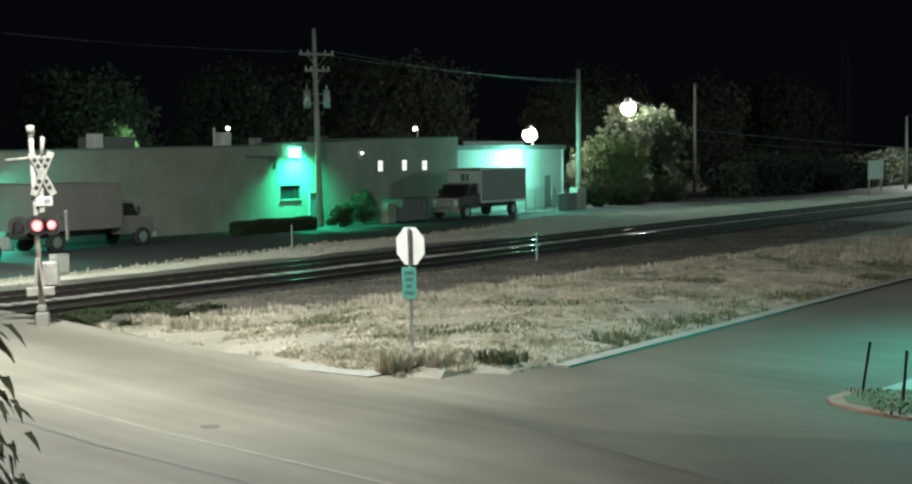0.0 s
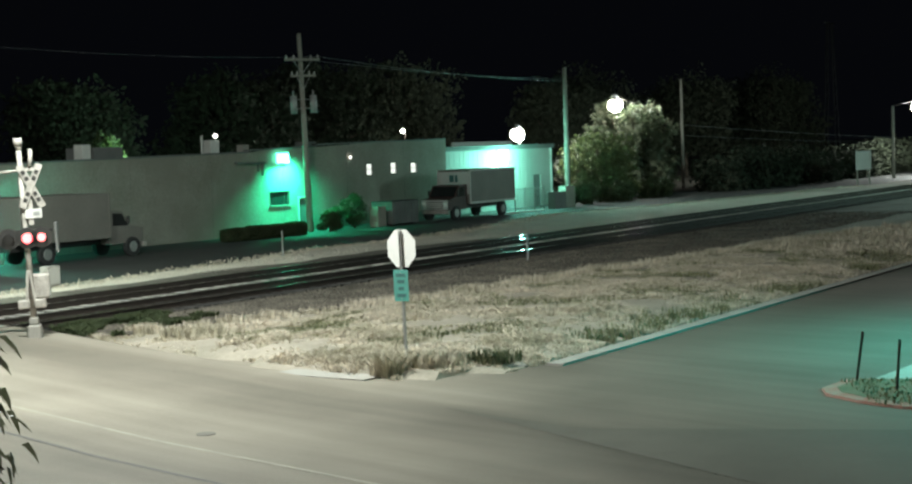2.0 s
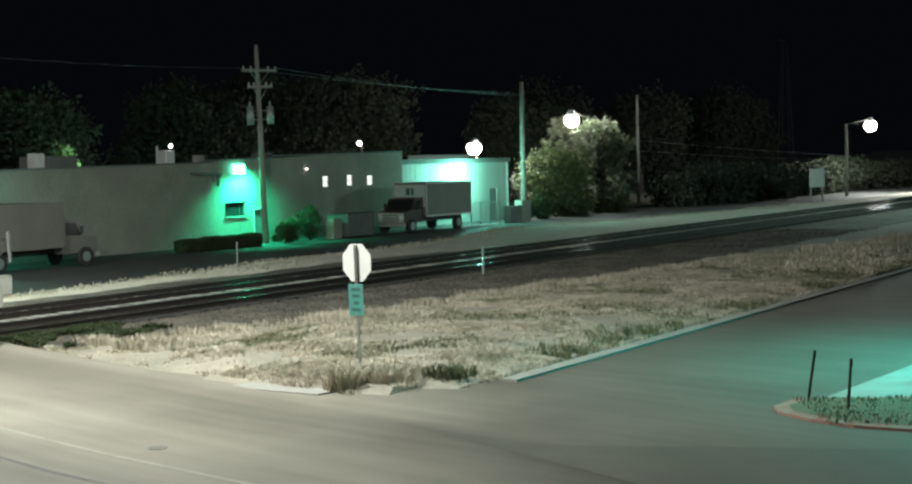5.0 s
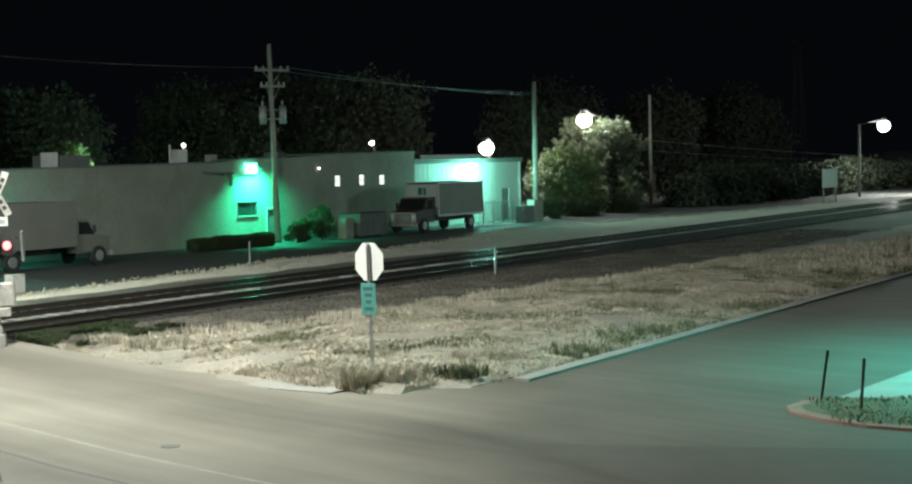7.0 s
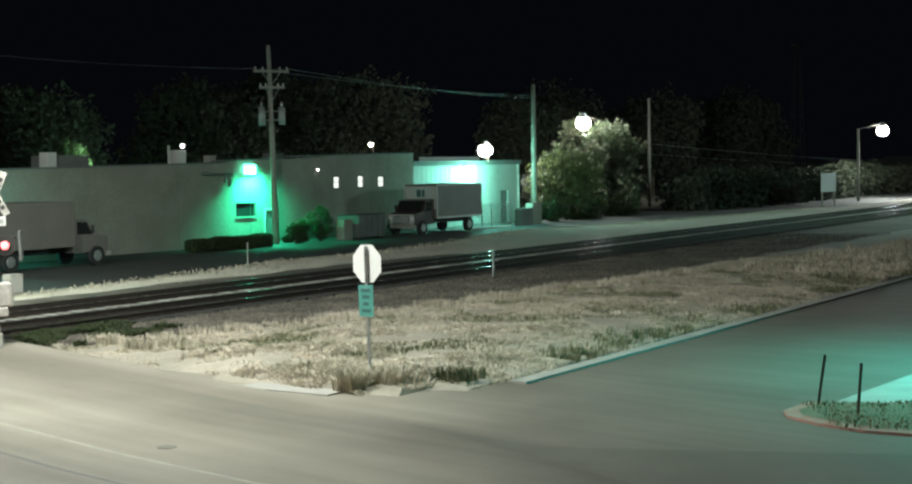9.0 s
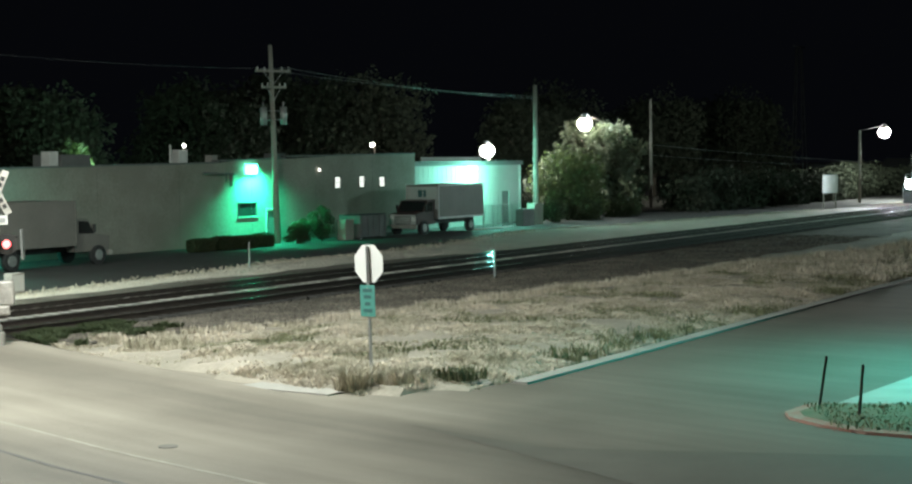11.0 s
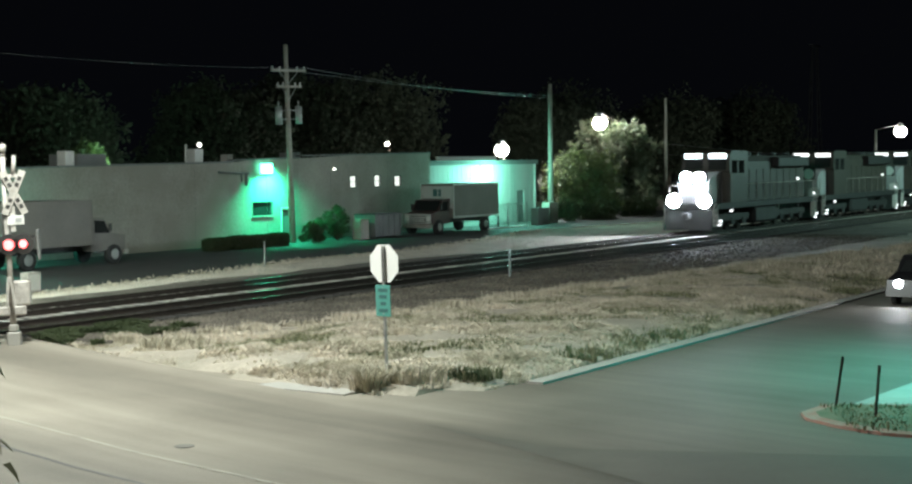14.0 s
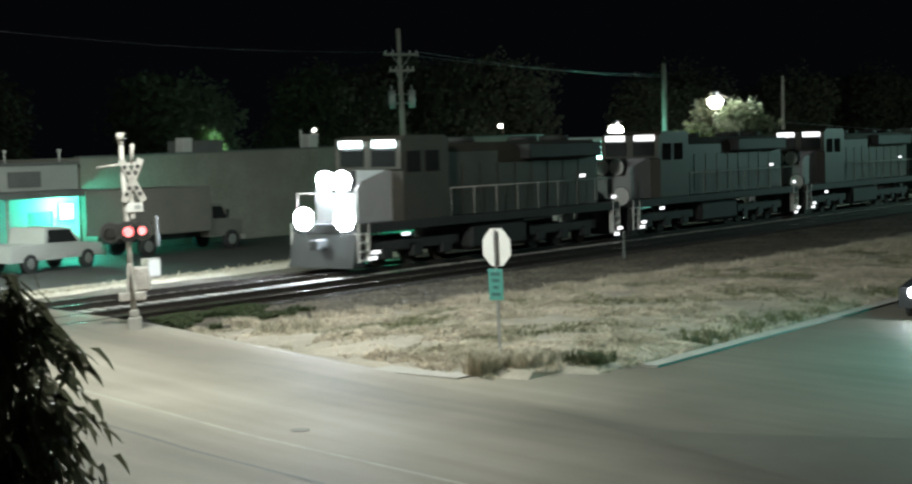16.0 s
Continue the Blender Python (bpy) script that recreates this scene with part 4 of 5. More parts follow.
def box_truck(m, label, box_mat, front_mat, roof_h, box_len, rail_mat="white", cab_mat="truckwhite"):
    """Nose towards +x."""
    th = thing("box_truck", m, label, "truck", "parked box trucks")
    L = box_len
    bm = B()
    box(bm, -L, 0, -1.2, 1.2, 0.95, roof_h, 0.016)
    part("cargo_box", bm, M[box_mat], th, "tall plain cargo box")
    bm = B()
    box(bm, 0.002, 0.03, -1.14, 1.14, 1.55, roof_h - 0.12, 0.01)
    fp = part("box_front", bm, M[front_mat], th)
    if front_mat == "truckwhite":
        for y0, y1, z0, z1 in ((-0.3, 0.02, 2.3, 2.75), (0.1, 0.3, 2.3, 2.75), (-0.45, 0.45, 2.0, 2.1)):
            bm = B()
            box(bm, 0.031, 0.036, y0, y1, z0, z1)
            part("writing_bar", bm, M["plateink"], fp)
    for y in (-1.203, 1.203):
        bm = B()
        box(bm, -L, 0.03, y - 0.02, y + 0.02, roof_h - 0.09, roof_h + 0.015)
        box(bm, -L, 0.03, y - 0.02, y + 0.02, 0.93, 1.05)
        box(bm, -0.05, 0.04, y - 0.02, y + 0.02, 1.05, roof_h - 0.09)
        part("corner_rail", bm, M[rail_mat], th, "metal edge rail")
    bm = B()
    prism(bm, [(0.1, 0.62), (2.25, 0.62), (2.3, 1.28), (1.45, 1.42), (0.95, 2.1), (0.1, 2.18)], -1.0, 1.0)
    cab = part("cab", bm, M[cab_mat], th, "cab with a sloping bonnet")
    bm = B()
    prism(bm, [(1.455, 1.45), (1.475, 1.45), (0.99, 2.06), (0.97, 2.06)], -0.88, 0.88)
    part("windscreen", bm, M["glass"], cab)
    for y in (-1.006, 1.006):
        bm = B()
        prism(bm, [(0.35, 1.45), (1.3, 1.42), (0.95, 1.98), (0.35, 2.02)], y - 0.004, y + 0.004)
        part("side_window", bm, M["glass"], cab)
        bm = B()
        box(bm, 1.2, 1.35, y - 0.12 * (y < 0), y + 0.12 * (y > 0), 1.5, 1.85, 0.02)
        part("mirror", bm, M["black"], cab)
    bm = B()
    box(bm, 2.28, 2.36, -0.6, 0.6, 0.72, 1.18, 0.02)
    g = part("grille", bm, M["coping"], cab)
    # pale plate stands in for lamp light falling on the cab front
    bm = B()
    box(bm, 2.27, 2.32, -0.96, 0.96, 0.66, 1.27, 0.02)
    part("front_panel", bm, M["truckwhite"], cab, "front panel round the grille, coloured pale for the light on it")
    for z in (0.8, 0.92, 1.04):
        bm = B()
        box(bm, 2.361, 2.375, -0.58, 0.58, z, z + 0.05)
        part("grille_bar", bm, M["white"], g)
    for y in (-0.8, 0.8):
        bm = B()
        box(bm, 2.28, 2.34, y - 0.15, y + 0.15, 0.85, 1.12, 0.02)
        part("headlight", bm, M["alu"], cab)
    bm = B()
    box(bm, 2.2, 2.45, -1.05, 1.05, 0.42, 0.62, 0.016)
    part("bumper", bm, M["mast"], th, "pale steel bumper")
    bm = B()
    box(bm, -L, 1.9, -0.45, 0.45, 0.62, 0.93)
    part("chassis", bm, M["black"], th)
    for x in (1.5, -L + 1.5):
        for y in (-0.98, 0.98):
            wheel(th, x, y, 0.44, 0.44, 0.27, 1 if y > 0 else -1)
    return th


def pickup(m, label):
    th = thing("pickup_truck", m, label, "car")
    bm = B()
    prism(bm, [(-2.6, 0.45), (2.5, 0.45), (2.55, 0.95), (1.3, 1.05), (0.7, 1.7), (-0.7, 1.72), (-0.8, 1.1), (-2.6, 1.1)], -0.92, 0.92)
    body = part("body", bm, M["truckwhite"], th, "pale pickup body")
    for y in (-0.926, 0.926):
        bm = B()
        prism(bm, [(-0.6, 1.12), (1.1, 1.08), (0.65, 1.6), (-0.55, 1.62)], y - 0.004, y + 0.004)
        part("side_window", bm, M["glass"], body)
    bm = B()
    prism(bm, [(1.27, 1.1), (1.29, 1.1), (0.74, 1.66), (0.72, 1.66)], -0.8, 0.8)
    part("windscreen", bm, M["glass"], body)
    bm = B()
    box(bm, 2.5, 2.65, -0.92, 0.92, 0.4, 0.6, 0.016)
    part("bumper", bm, M["rim"], th)
    for x in (1.65, -1.6):
        for y in (-0.85, 0.85):
            wheel(th, x, y, 0.37, 0.37, 0.24, 1 if y > 0 else -1)
    return th


box_truck(turned(50.2, 51.6, 0.06), "grey box truck parked beside the low building", "truckgrey", "truckgrey", 2.95, 5.2, "truckgrey", "truckgrey")
box_truck(turned(82.0, 52.2, 0.06, 180), "white-fronted box truck with a dark red cab parked by the fence", "truckgrey", "truckwhite", 3.08, 5.6, "white", "maroon")
pickup(turned(39.6, 49.2, 0.06, 8), "pale pickup parked under the teal light")

# ---- fence, cabinets and small yard things ----


def fence():
    th = thing("yard_fence", turned(0, 0, 0), "steel mesh gate and fence beside the parked truck", "fence")
    C = 51.2
    for s in np.arange(86.6, 92.0, 1.3):
        bm = B()
        tube(bm, (s, C, 0), (s, C, 1.75), 0.035, n=8)
        part("post", bm, M["chain"], th)
    for z in (0.12, 1.65):
        bm = B()
        tube(bm, (86.0, C, z), (91.8, C, z), 0.03 if z > 1 else 0.07, n=8)
        part("rail", bm, M["white"] if z < 1 else M["chain"], th, "white low rail" if z < 1 else "")
    bm = B()
    for s in np.arange(86.6, 91.8, 0.2):
        box(bm, s - 0.006, s + 0.006, C - 0.006, C + 0.006, 0.2, 1.63)
    for z in np.arange(0.3, 1.6, 0.2):
        box(bm, 86.6, 91.8, C - 0.005, C + 0.005, z - 0.005, z + 0.005)
    part("mesh", bm, M["chain"], th)
    return th


fence()


def cabinet(s, c, w, tall, label, mm="metalwall"):
    th = thing("service_cabinet", turned(s, c, 0.06), label, "cabinet", "service cabinets")
    bm = B()
    box(bm, -w / 2, w / 2, -0.3, 0.3, 0, tall, 0.02)
    part("case", bm, M[mm], th)
    for k in (-1, 1):
        bm = B()
        box(bm, k * w / 4 - w / 4 + 0.03, k * w / 4 + w / 4 - 0.03, -0.315, -0.302, 0.08, tall - 0.06, 0.004)
        part("door", bm, M[mm], th)
    return th


cabinet(73.75, 52.3, 0.85, 1.2, "grey-green metal service cabinet before the building", "wall")


def dumpster(s, c):
    th = thing("dumpster", turned(s, c, 0.06), "large dark steel refuse container beside the parked truck", "dumpster")
    bm = B()
    prism(bm, [(-1.35, 0.1), (1.35, 0.1), (1.4, 1.4), (-1.4, 1.4)], -0.75, 0.75)
    body = part("body", bm, M["coping"], th, "dark ribbed container body")
    for x in (-1.2, -0.6, 0.0, 0.6, 1.2):
        bm = B()
        box(bm, x - 0.04, x + 0.04, -0.8, -0.752, 0.15, 1.35)
        part("rib", bm, M["coping"], body)
    for x in (-0.71, 0.71):
        bm = B()
        box(bm, x - 0.68, x + 0.68, -0.8, 0.8, 1.402, 1.46, 0.015, pose(0, 0, 0, -2, 0, 0))
        part("lid", bm, M["black"], th, "black plastic lid")
    for x in (-1.1, 1.1):
        bm = B()
        box(bm, x - 0.12, x + 0.12, -0.6, 0.6, 0.0, 0.1)
        part("skid", bm, M["black"], th)
    return th


dumpster(76.0, 52.6)
cabinet(94.2, 51.5, 1.6, 1.2, "low dark bin beside the power pole", "coping")
cabinet(96.6, 52.0, 1.3, 1.5, "grey crate stacked beside the power pole", "wall")


def trailer():
    th = thing("flat_trailer", turned(114.6, 53.5, 0.05, 12), "dim pale utility trailer with open sides behind the tree", "trailer")
    bm = B()
    box(bm, -2.2, 2.2, -0.9, 0.9, 0.5, 0.62)
    part("deck", bm, M["coping"], th)
    bm = B()
    for x in (-2.1, -0.7, 0.7, 2.1):
        box(bm, x - 0.04, x + 0.04, -0.9, -0.84, 0.62, 1.5)
    for z in (1.0, 1.42):
        box(bm, -2.1, 2.1, -0.9, -0.85, z, z + 0.09)
    part("side_rail", bm, M["metalwall"], th)
    for y in (-0.95, 0.95):
        wheel(th, 0, y, 0.36, 0.36, 0.2, 1 if y > 0 else -1)
    return th


trailer()


def notice_board():
    th = thing("notice_board", turned(134.4, 42.6, 0.05, -8), "white board on posts beside the gravel lane", "sign")
    for x in (-1.2, 1.2):
        bm = B()
        tube(bm, (x, 0, -0.1), (x, 0, 3.1), 0.07, n=8)
        part("post", bm, M["pole"], th)
    bm = B()
    box(bm, -1.5, 1.5, -0.06, -0.02, 1.35, 3.0, 0.02)
    part("board", bm, M["white"], th, "plain weathered white board")
    return th


notice_board()


def far_house(s, c, w, d, h, label, lit=True):
    th = thing("far_house", turned(s, c, 0), label, "house", "distant houses")
    bm = B()
    box(bm, -w / 2, w / 2, -d / 2, d / 2, -0.1, h)
    part("wall", bm, M["wall"], th)
    bm = B()
    prism(bm, [(-w / 2 - 0.4, h), (w / 2 + 0.4, h), (0, h + 1.8)], -d / 2 - 0.4, d / 2 + 0.4)
    part("roof", bm, M["coping"], th)
    for x in (-w * 0.3, w * 0.1, w * 0.32):
        bm = B()
        box(bm, x - 0.5, x + 0.5, -d / 2 - 0.04, -d / 2 - 0.01, 1.0, 2.1)
        part("window", bm, M["window_lit"] if lit and x > 0 else M["glass"], th)
    return th


far_house(250, 66, 9, 7, 2.6, "distant low house among trees")


def far_tower():
    th = thing("lattice_tower", turned(222, 75, 0), "faint distant lattice tower", "tower")
    bm = B()
    for x, y in ((-1, -1), (1, -1), (1, 1), (-1, 1)):
        tube(bm, (x, y, 0), (x * 0.3, y * 0.3, 21), 0.1, n=5)
    for z in range(2, 21, 2):
        k = 1 - 0.7 * z / 21
        tube(bm, (-k, -k, z), (k, -k, z + 1), 0.05, n=4)
        tube(bm, (-k, k, z), (k, k, z + 1), 0.05, n=4)
    tube(bm, (-2.4, 0, 21), (2.4, 0, 21), 0.12, n=6)
    part("lattice", bm, M["stack"], th)
    return th


far_tower()

# ---- the train ----


def loco(label, lit):
    """A diesel locomotive; x = 0 is the front coupler, and the body lies towards +x. z = 0 is the rail head."""
    th = thing("locomotive", Matrix.Identity(4), label, "locomotive", "train")
    bm = B()
    box(bm, 0.6, 18.2, -1.5, 1.5, 1.28, 1.62, 0.03)
    part("underframe", bm, M["engine_dark"], th, "grimy walkway sill")
    # short nose and cab
    bm = B()
    prism(bm, [(1.3, 1.62), (3.2, 1.62), (3.2, 3.35), (2.9, 3.4), (1.55, 3.05), (1.3, 2.8)], -0.95, 0.95)
    nose = part("nose", bm, M["nose"], th, "sloped low nose")
    bm = B()
    prism(bm, [(3.2, 1.62), (5.9, 1.62), (5.9, 4.45), (5.7, 4.6), (3.5, 4.6), (3.1, 4.42), (3.05, 3.42), (3.2, 3.35)], -1.48, 1.48)
    cab = part("cab", bm, M["engine"], th, "wide crew cab")
    for y in (-0.72, 0.72):
        bm = B()
        box(bm, 3.02, 3.07, y - 0.55, y + 0.55, 3.5, 4.12, 0.02)
        part("windscreen", bm, M["glass"], cab)
    for y in (-1.49, 1.49):
        for x in (3.8, 4.9):
            bm = B()
            box(bm, x - 0.4, x + 0.4, y - 0.012, y + 0.012, 3.3, 4.05, 0.0)
            part("side_window", bm, M["glass"], cab)
    # long hood
    bm = B()
    prism(bm, [(-0.95, 1.62), (0.95, 1.62), (0.95, 3.95), (0.7, 4.3), (-0.7, 4.3), (-0.95, 3.95)], 5.9, 17.3, Matrix(((0, 1, 0, 0), (1, 0, 0, 0), (0, 0, 1, 0), (0, 0, 0, 1))))
    hood = part("hood", bm, M["engine"], th, "long engine hood")
    for i in range(9):
        for y in (-0.962, 0.962):
            bm = B()
            box(bm, 6.3 + i * 1.18, 7.3 + i * 1.18, y - 0.012, y + 0.012, 1.8, 3.5, 0.0)
            part("hood_door", bm, M["engine"], hood)
    for x in (8.6, 13.0, 15.4):
        bm = B()
        tube(bm, (x, 0, 4.3), (x, 0, 4.5), 0.62, n=18)
        part("roof_fan", bm, M["engine_dark"], hood)
    bm = B()
    box(bm, 11.4, 17.0, -1.4, 1.4, 3.6, 4.2, 0.05)
    part("radiator", bm, M["engine_dark"], hood, "flared radiator wings")
    bm = B()
    box(bm, 7.3, 11.2, -1.4, 1.4, 0.28, 1.27, 0.15)
    part("fuel_tank", bm, M["engine_dark"], th)
    # plow, steps, coupler
    bm = B()
    prism(bm, [(0.35, 0.12), (1.0, 0.12), (1.0, 1.27), (0.62, 1.27)], -1.45, 1.45)
    part("plow", bm, M["engine_dark"], th)
    for xx in (0.9, 17.9):
        for y in (-1.42, 1.42):
            bm = B()
            for k in range(4):
                box(bm, xx - 0.25, xx + 0.25, y - 0.12, y + 0.12, 0.35 + 0.3 * k, 0.4 + 0.3 * k)
            box(bm, xx - 0.28, xx - 0.25, y - 0.12, y + 0.12, 0.3, 1.62)
            box(bm, xx + 0.25, xx + 0.28, y - 0.12, y + 0.12, 0.3, 1.62)
            part("step", bm, M["white"], th, "white-edged boarding steps")
    for x in (0.0, 18.2):
        bm = B()
        box(bm, x, x + 0.6, -0.18, 0.18, 0.75, 1.1, 0.05)
        part("coupler", bm, M["engine_dark"], th)
    # trucks with wheels
    for cx in (4.3, 14.2):
        bm = B()
        for y in (-1.08, 1.08):
            box(bm, cx - 2.6, cx + 2.6, y - 0.1, y + 0.1, 0.55, 0.95, 0.05)
            for dx in (-1.75, 0, 1.75):
                box(bm, cx + dx - 0.3, cx + dx + 0.3, y - 0.14, y + 0.14, 0.3, 0.75, 0.04)
        bogie = part("bogie", bm, M["engine_dark"], th, "three-axle bogie frame")
        for dx in (-1.75, 0, 1.75):
            bm = B()
            for y in (-0.74, 0.74):
                tube(bm, (cx + dx, y - 0.06, 0.5), (cx + dx, y + 0.06, 0.5), 0.5, n=20)
            tube(bm, (cx + dx, -0.74, 0.5), (cx + dx, 0.74, 0.5), 0.09, n=8)
            part("wheelset", bm, M["rail"], bogie)
    # handrails
    for y in (-1.42, 1.42):
        bm = B()
        tube(bm, (6.1, y, 2.65), (17.8, y, 2.65), 0.022, n=6)
        hr = part("handrail", bm, M["mast"], th, "pale handrail")
        for x in np.arange(6.1, 17.9, 1.46):
            bm = B()
            tube(bm, (x, y, 1.62), (x, y, 2.64), 0.018, n=5)
            part("stanchion", bm, M["mast"], hr)
    for y in (-1.3, 1.3):
        bm = B()
        tube(bm, (0.75, y, 1.62), (0.75, y, 2.7), 0.022, n=6)
        tube(bm, (0.75, y, 2.65), (0.75, y * 0.35, 2.65), 0.022, n=6)
        part("handrail", bm, M["mast"], th)
    # lights
    # lenses are made larger than real ones, so their shape stands for glare
    lm = M["headlight"] if lit else M["alu"]
    for y in (-0.92, 0.92):
        bm = B()
        tube(bm, (0.62, y, 1.78), (0.85, y, 1.78), 0.43, 0.24, 16)
        h = part("ditch_light", bm, M["engine_dark"], th)
        bm = B()
        tube(bm, (0.575, y, 1.78), (0.615, y, 1.78), 0.4, n=18)
        part("lens", bm, lm, h, "ditch light lens enlarged to the width of its glare" if lit else "")
    bm = B()
    box(bm, 1.2, 1.5, -0.78, 0.78, 2.66, 3.42, 0.06)
    hb = part("headlight_box", bm, M["engine_dark"], th)
    for y in (-0.38, 0.38):
        bm = B()
        tube(bm, (1.15, y, 3.05), (1.195, y, 3.05), 0.36, n=18)
        part("lens", bm, lm, hb, "headlight lens enlarged to the width of its glare" if lit else "")
    for y in (-0.75, 0.75):
        bm = B()
        box(bm, 3.0, 3.06, y - 0.52, y + 0.52, 4.18, 4.44, 0.03)
        part("number_board", bm, M["numberboard"] if lit else M["white_glow"], cab, "glowing number board")
    # small glowing blocks imitate glints on the side; none of them is a lamp
    for x, y, z in ((1.3, -1.56, 0.42), (1.45, -1.56, 0.62), (3.2, -1.52, 1.15), (17.8, -1.56, 0.25), (18.1, -1.56, 0.48), (17.7, -1.5, 1.84), (16.0, -1.0, 2.8)):
        bm = B()
        box(bm, x - 0.22, x + 0.22, y - 0.02, y, z - 0.06, z + 0.06, 0.01)
        part("step_light", bm, M["white_glow"], th, "small glowing block painted as a white glint")
    return th


def freight_car(label):
    th = thing("freight_car", Matrix.Identity(4), label, "freight car", "train")
    bm = B()
    prism(bm, [(1.6, 1.3), (14.4, 1.3), (15.4, 2.0), (15.4, 4.35), (0.6, 4.35), (0.6, 2.0)], -1.52, 1.52)
    body = part("body", bm, M["hopper"], th, "dark covered hopper body")
    for x in np.arange(1.2, 15.2, 1.3):
        for y in (-1.56, 1.56):
            bm = B()
            box(bm, x - 0.05, x + 0.05, y - 0.035, y + 0.035, 1.5, 4.3)
            part("rib", bm, M["hopper"], body)
    bm = B()
    box(bm, 0.5, 15.5, -0.5, 0.5, 4.35, 4.6, 0.05)
    part("roof_hatch", bm, M["hopper"], th)
    bm = B()
    for x in (3.4, 7.0, 10.6):
        prism(bm, [(x, 1.29), (x + 2.0, 1.29), (x + 1.3, 0.55), (x + 0.7, 0.55)], -1.1, 1.1)
    part("chute", bm, M["engine_dark"], th)
    for x in (0.0, 15.4):
        bm = B()
        box(bm, x, x + 0.6, -0.15, 0.15, 0.75, 1.05, 0.04)
        part("coupler", bm, M["engine_dark"], th)
    for cx in (2.2, 13.8):
        bm = B()
        for y in (-1.0, 1.0):
            box(bm, cx - 1.2, cx + 1.2, y - 0.09, y + 0.09, 0.45, 0.85, 0.05)
        bogie = part("bogie", bm, M["engine_dark"], th)
        for dx in (-0.88, 0.88):
            bm = B()
            for y in (-0.74, 0.74):
                tube(bm, (cx + dx, y - 0.06, 0.44), (cx + dx, y + 0.06, 0.44), 0.44, n=18)
            tube(bm, (cx + dx, -0.74, 0.44), (cx + dx, 0.74, 0.44), 0.08, n=8)
            part("wheelset", bm, M["rail"], bogie)
    return th


train = [(loco("leading diesel locomotive with glaring headlights", True), 0.0)]
second = loco("dark diesel locomotive coupled behind another", False)
train.append((second, 18.75))
train.append((copy_thing(second, Matrix.Identity(4)), 37.5))
first_car = freight_car("dark covered hopper car in the train")
train.append((first_car, 56.4))
for i in range(1, 5):
    train.append((copy_thing(first_car, Matrix.Identity(4)), 56.4 + 16.2 * i))

# ---- the car on the street ----


def street_car():
    th = thing("car", Matrix.Identity(4), "dark car with glaring headlights driving along the street", "car")
    bm = B()
    prism(bm, [(0, 0.3), (4.5, 0.3), (4.5, 0.95), (4.1, 1.0), (3.4, 1.45), (1.9, 1.45), (1.1, 0.98), (0.1, 0.8)], -0.88, 0.88)
    body = part("body", bm, M["car"], th)
    bm = B()
    prism(bm, [(1.1, 1.0), (1.12, 1.0), (1.9, 1.43), (1.88, 1.43)], -0.75, 0.75)
    part("windscreen", bm, M["glass"], body)
    for y in (-0.886, 0.886):
        bm = B()
        prism(bm, [(1.35, 1.0), (3.7, 1.0), (3.3, 1.38), (1.95, 1.38)], y - 0.004, y + 0.004)
        part("side_window", bm, M["glass"], body)
    for y in (-0.52, 0.52):
        bm = B()
        tube(bm, (0.05, y, 0.68), (0.12, y, 0.68), 0.12, n=16)
        part("headlight", bm, M["carlight"], body, "glaring headlight")
    for x in (0.85, 3.6):
        for y in (-0.8, 0.8):
            wheel(th, x, y, 0.32, 0.32, 0.2, 1 if y > 0 else -1)
    return th


moving_car = street_car()

# ---- plants ----


def blades(name, count, where, tall, width, material, label, category="grass", seed=3, bend=0.5, z0=None):
    """Many single grass blades, each a bent two-piece strip."""
    rng = np.random.default_rng(seed)
    verts, faces = [], []
    made = 0
    while made < count:
        hit = where(rng)
        if hit is None:
            continue
        x, y, z, h = hit
        made += 1
        a, b = rng.uniform(0, 2 * math.pi), rng.uniform(0, 2 * math.pi)
        h *= tall * rng.uniform(0.55, 1.25)
        w = width * rng.uniform(0.6, 1.4)
        lean = bend * h * rng.uniform(0.1, 1.0)
        ux, uy = math.cos(a) * w / 2, math.sin(a) * w / 2
        vx, vy = math.cos(b) * lean, math.sin(b) * lean
        k = len(verts)
        verts += [(x - ux, y - uy, z - 0.02), (x + ux, y + uy, z - 0.02), (x - ux * 0.7 + vx * 0.35, y - uy * 0.7 + vy * 0.35, z + h * 0.6), (x + ux * 0.7 + vx * 0.35, y + uy * 0.7 + vy * 0.35, z + h * 0.6), (x + vx, y + vy, z + h)]
        faces += [(k, k + 1, k + 3, k + 2), (k + 2, k + 3, k + 4)]
    return solid(name, verts, faces, material, None, label, category, "stuff")


def verge_place(lo_s, hi_s, dens):
    def where(rng):
        s = lo_s + (hi_s - lo_s) * rng.random() ** 1.4
        c = rng.uniform(15.35, 27.9)
        p = at(s, c)
        if not inside_verge(s, c, p.x, p.y) or across(p.x, p.y) < 19.75:
            return None
        if c > verge_edge(s) + 0.3 + 0.7 * noise.noise(Vector((s * 0.7, 1.3, 0))):
            return None
        # bare patches and tussocks
        n = noise.noise(Vector((p.x * 0.55, p.y * 0.55, dens)))
        n2 = noise.noise(Vector((p.x * 1.9, p.y * 1.9, dens + 4)))
        if rng.random() > 0.5 + 1.3 * n + 0.9 * n2:
            return None
        return p.x, p.y, bank(s, c), 0.7 + 2.2 * max(0.0, n + 0.8 * n2)
    return where


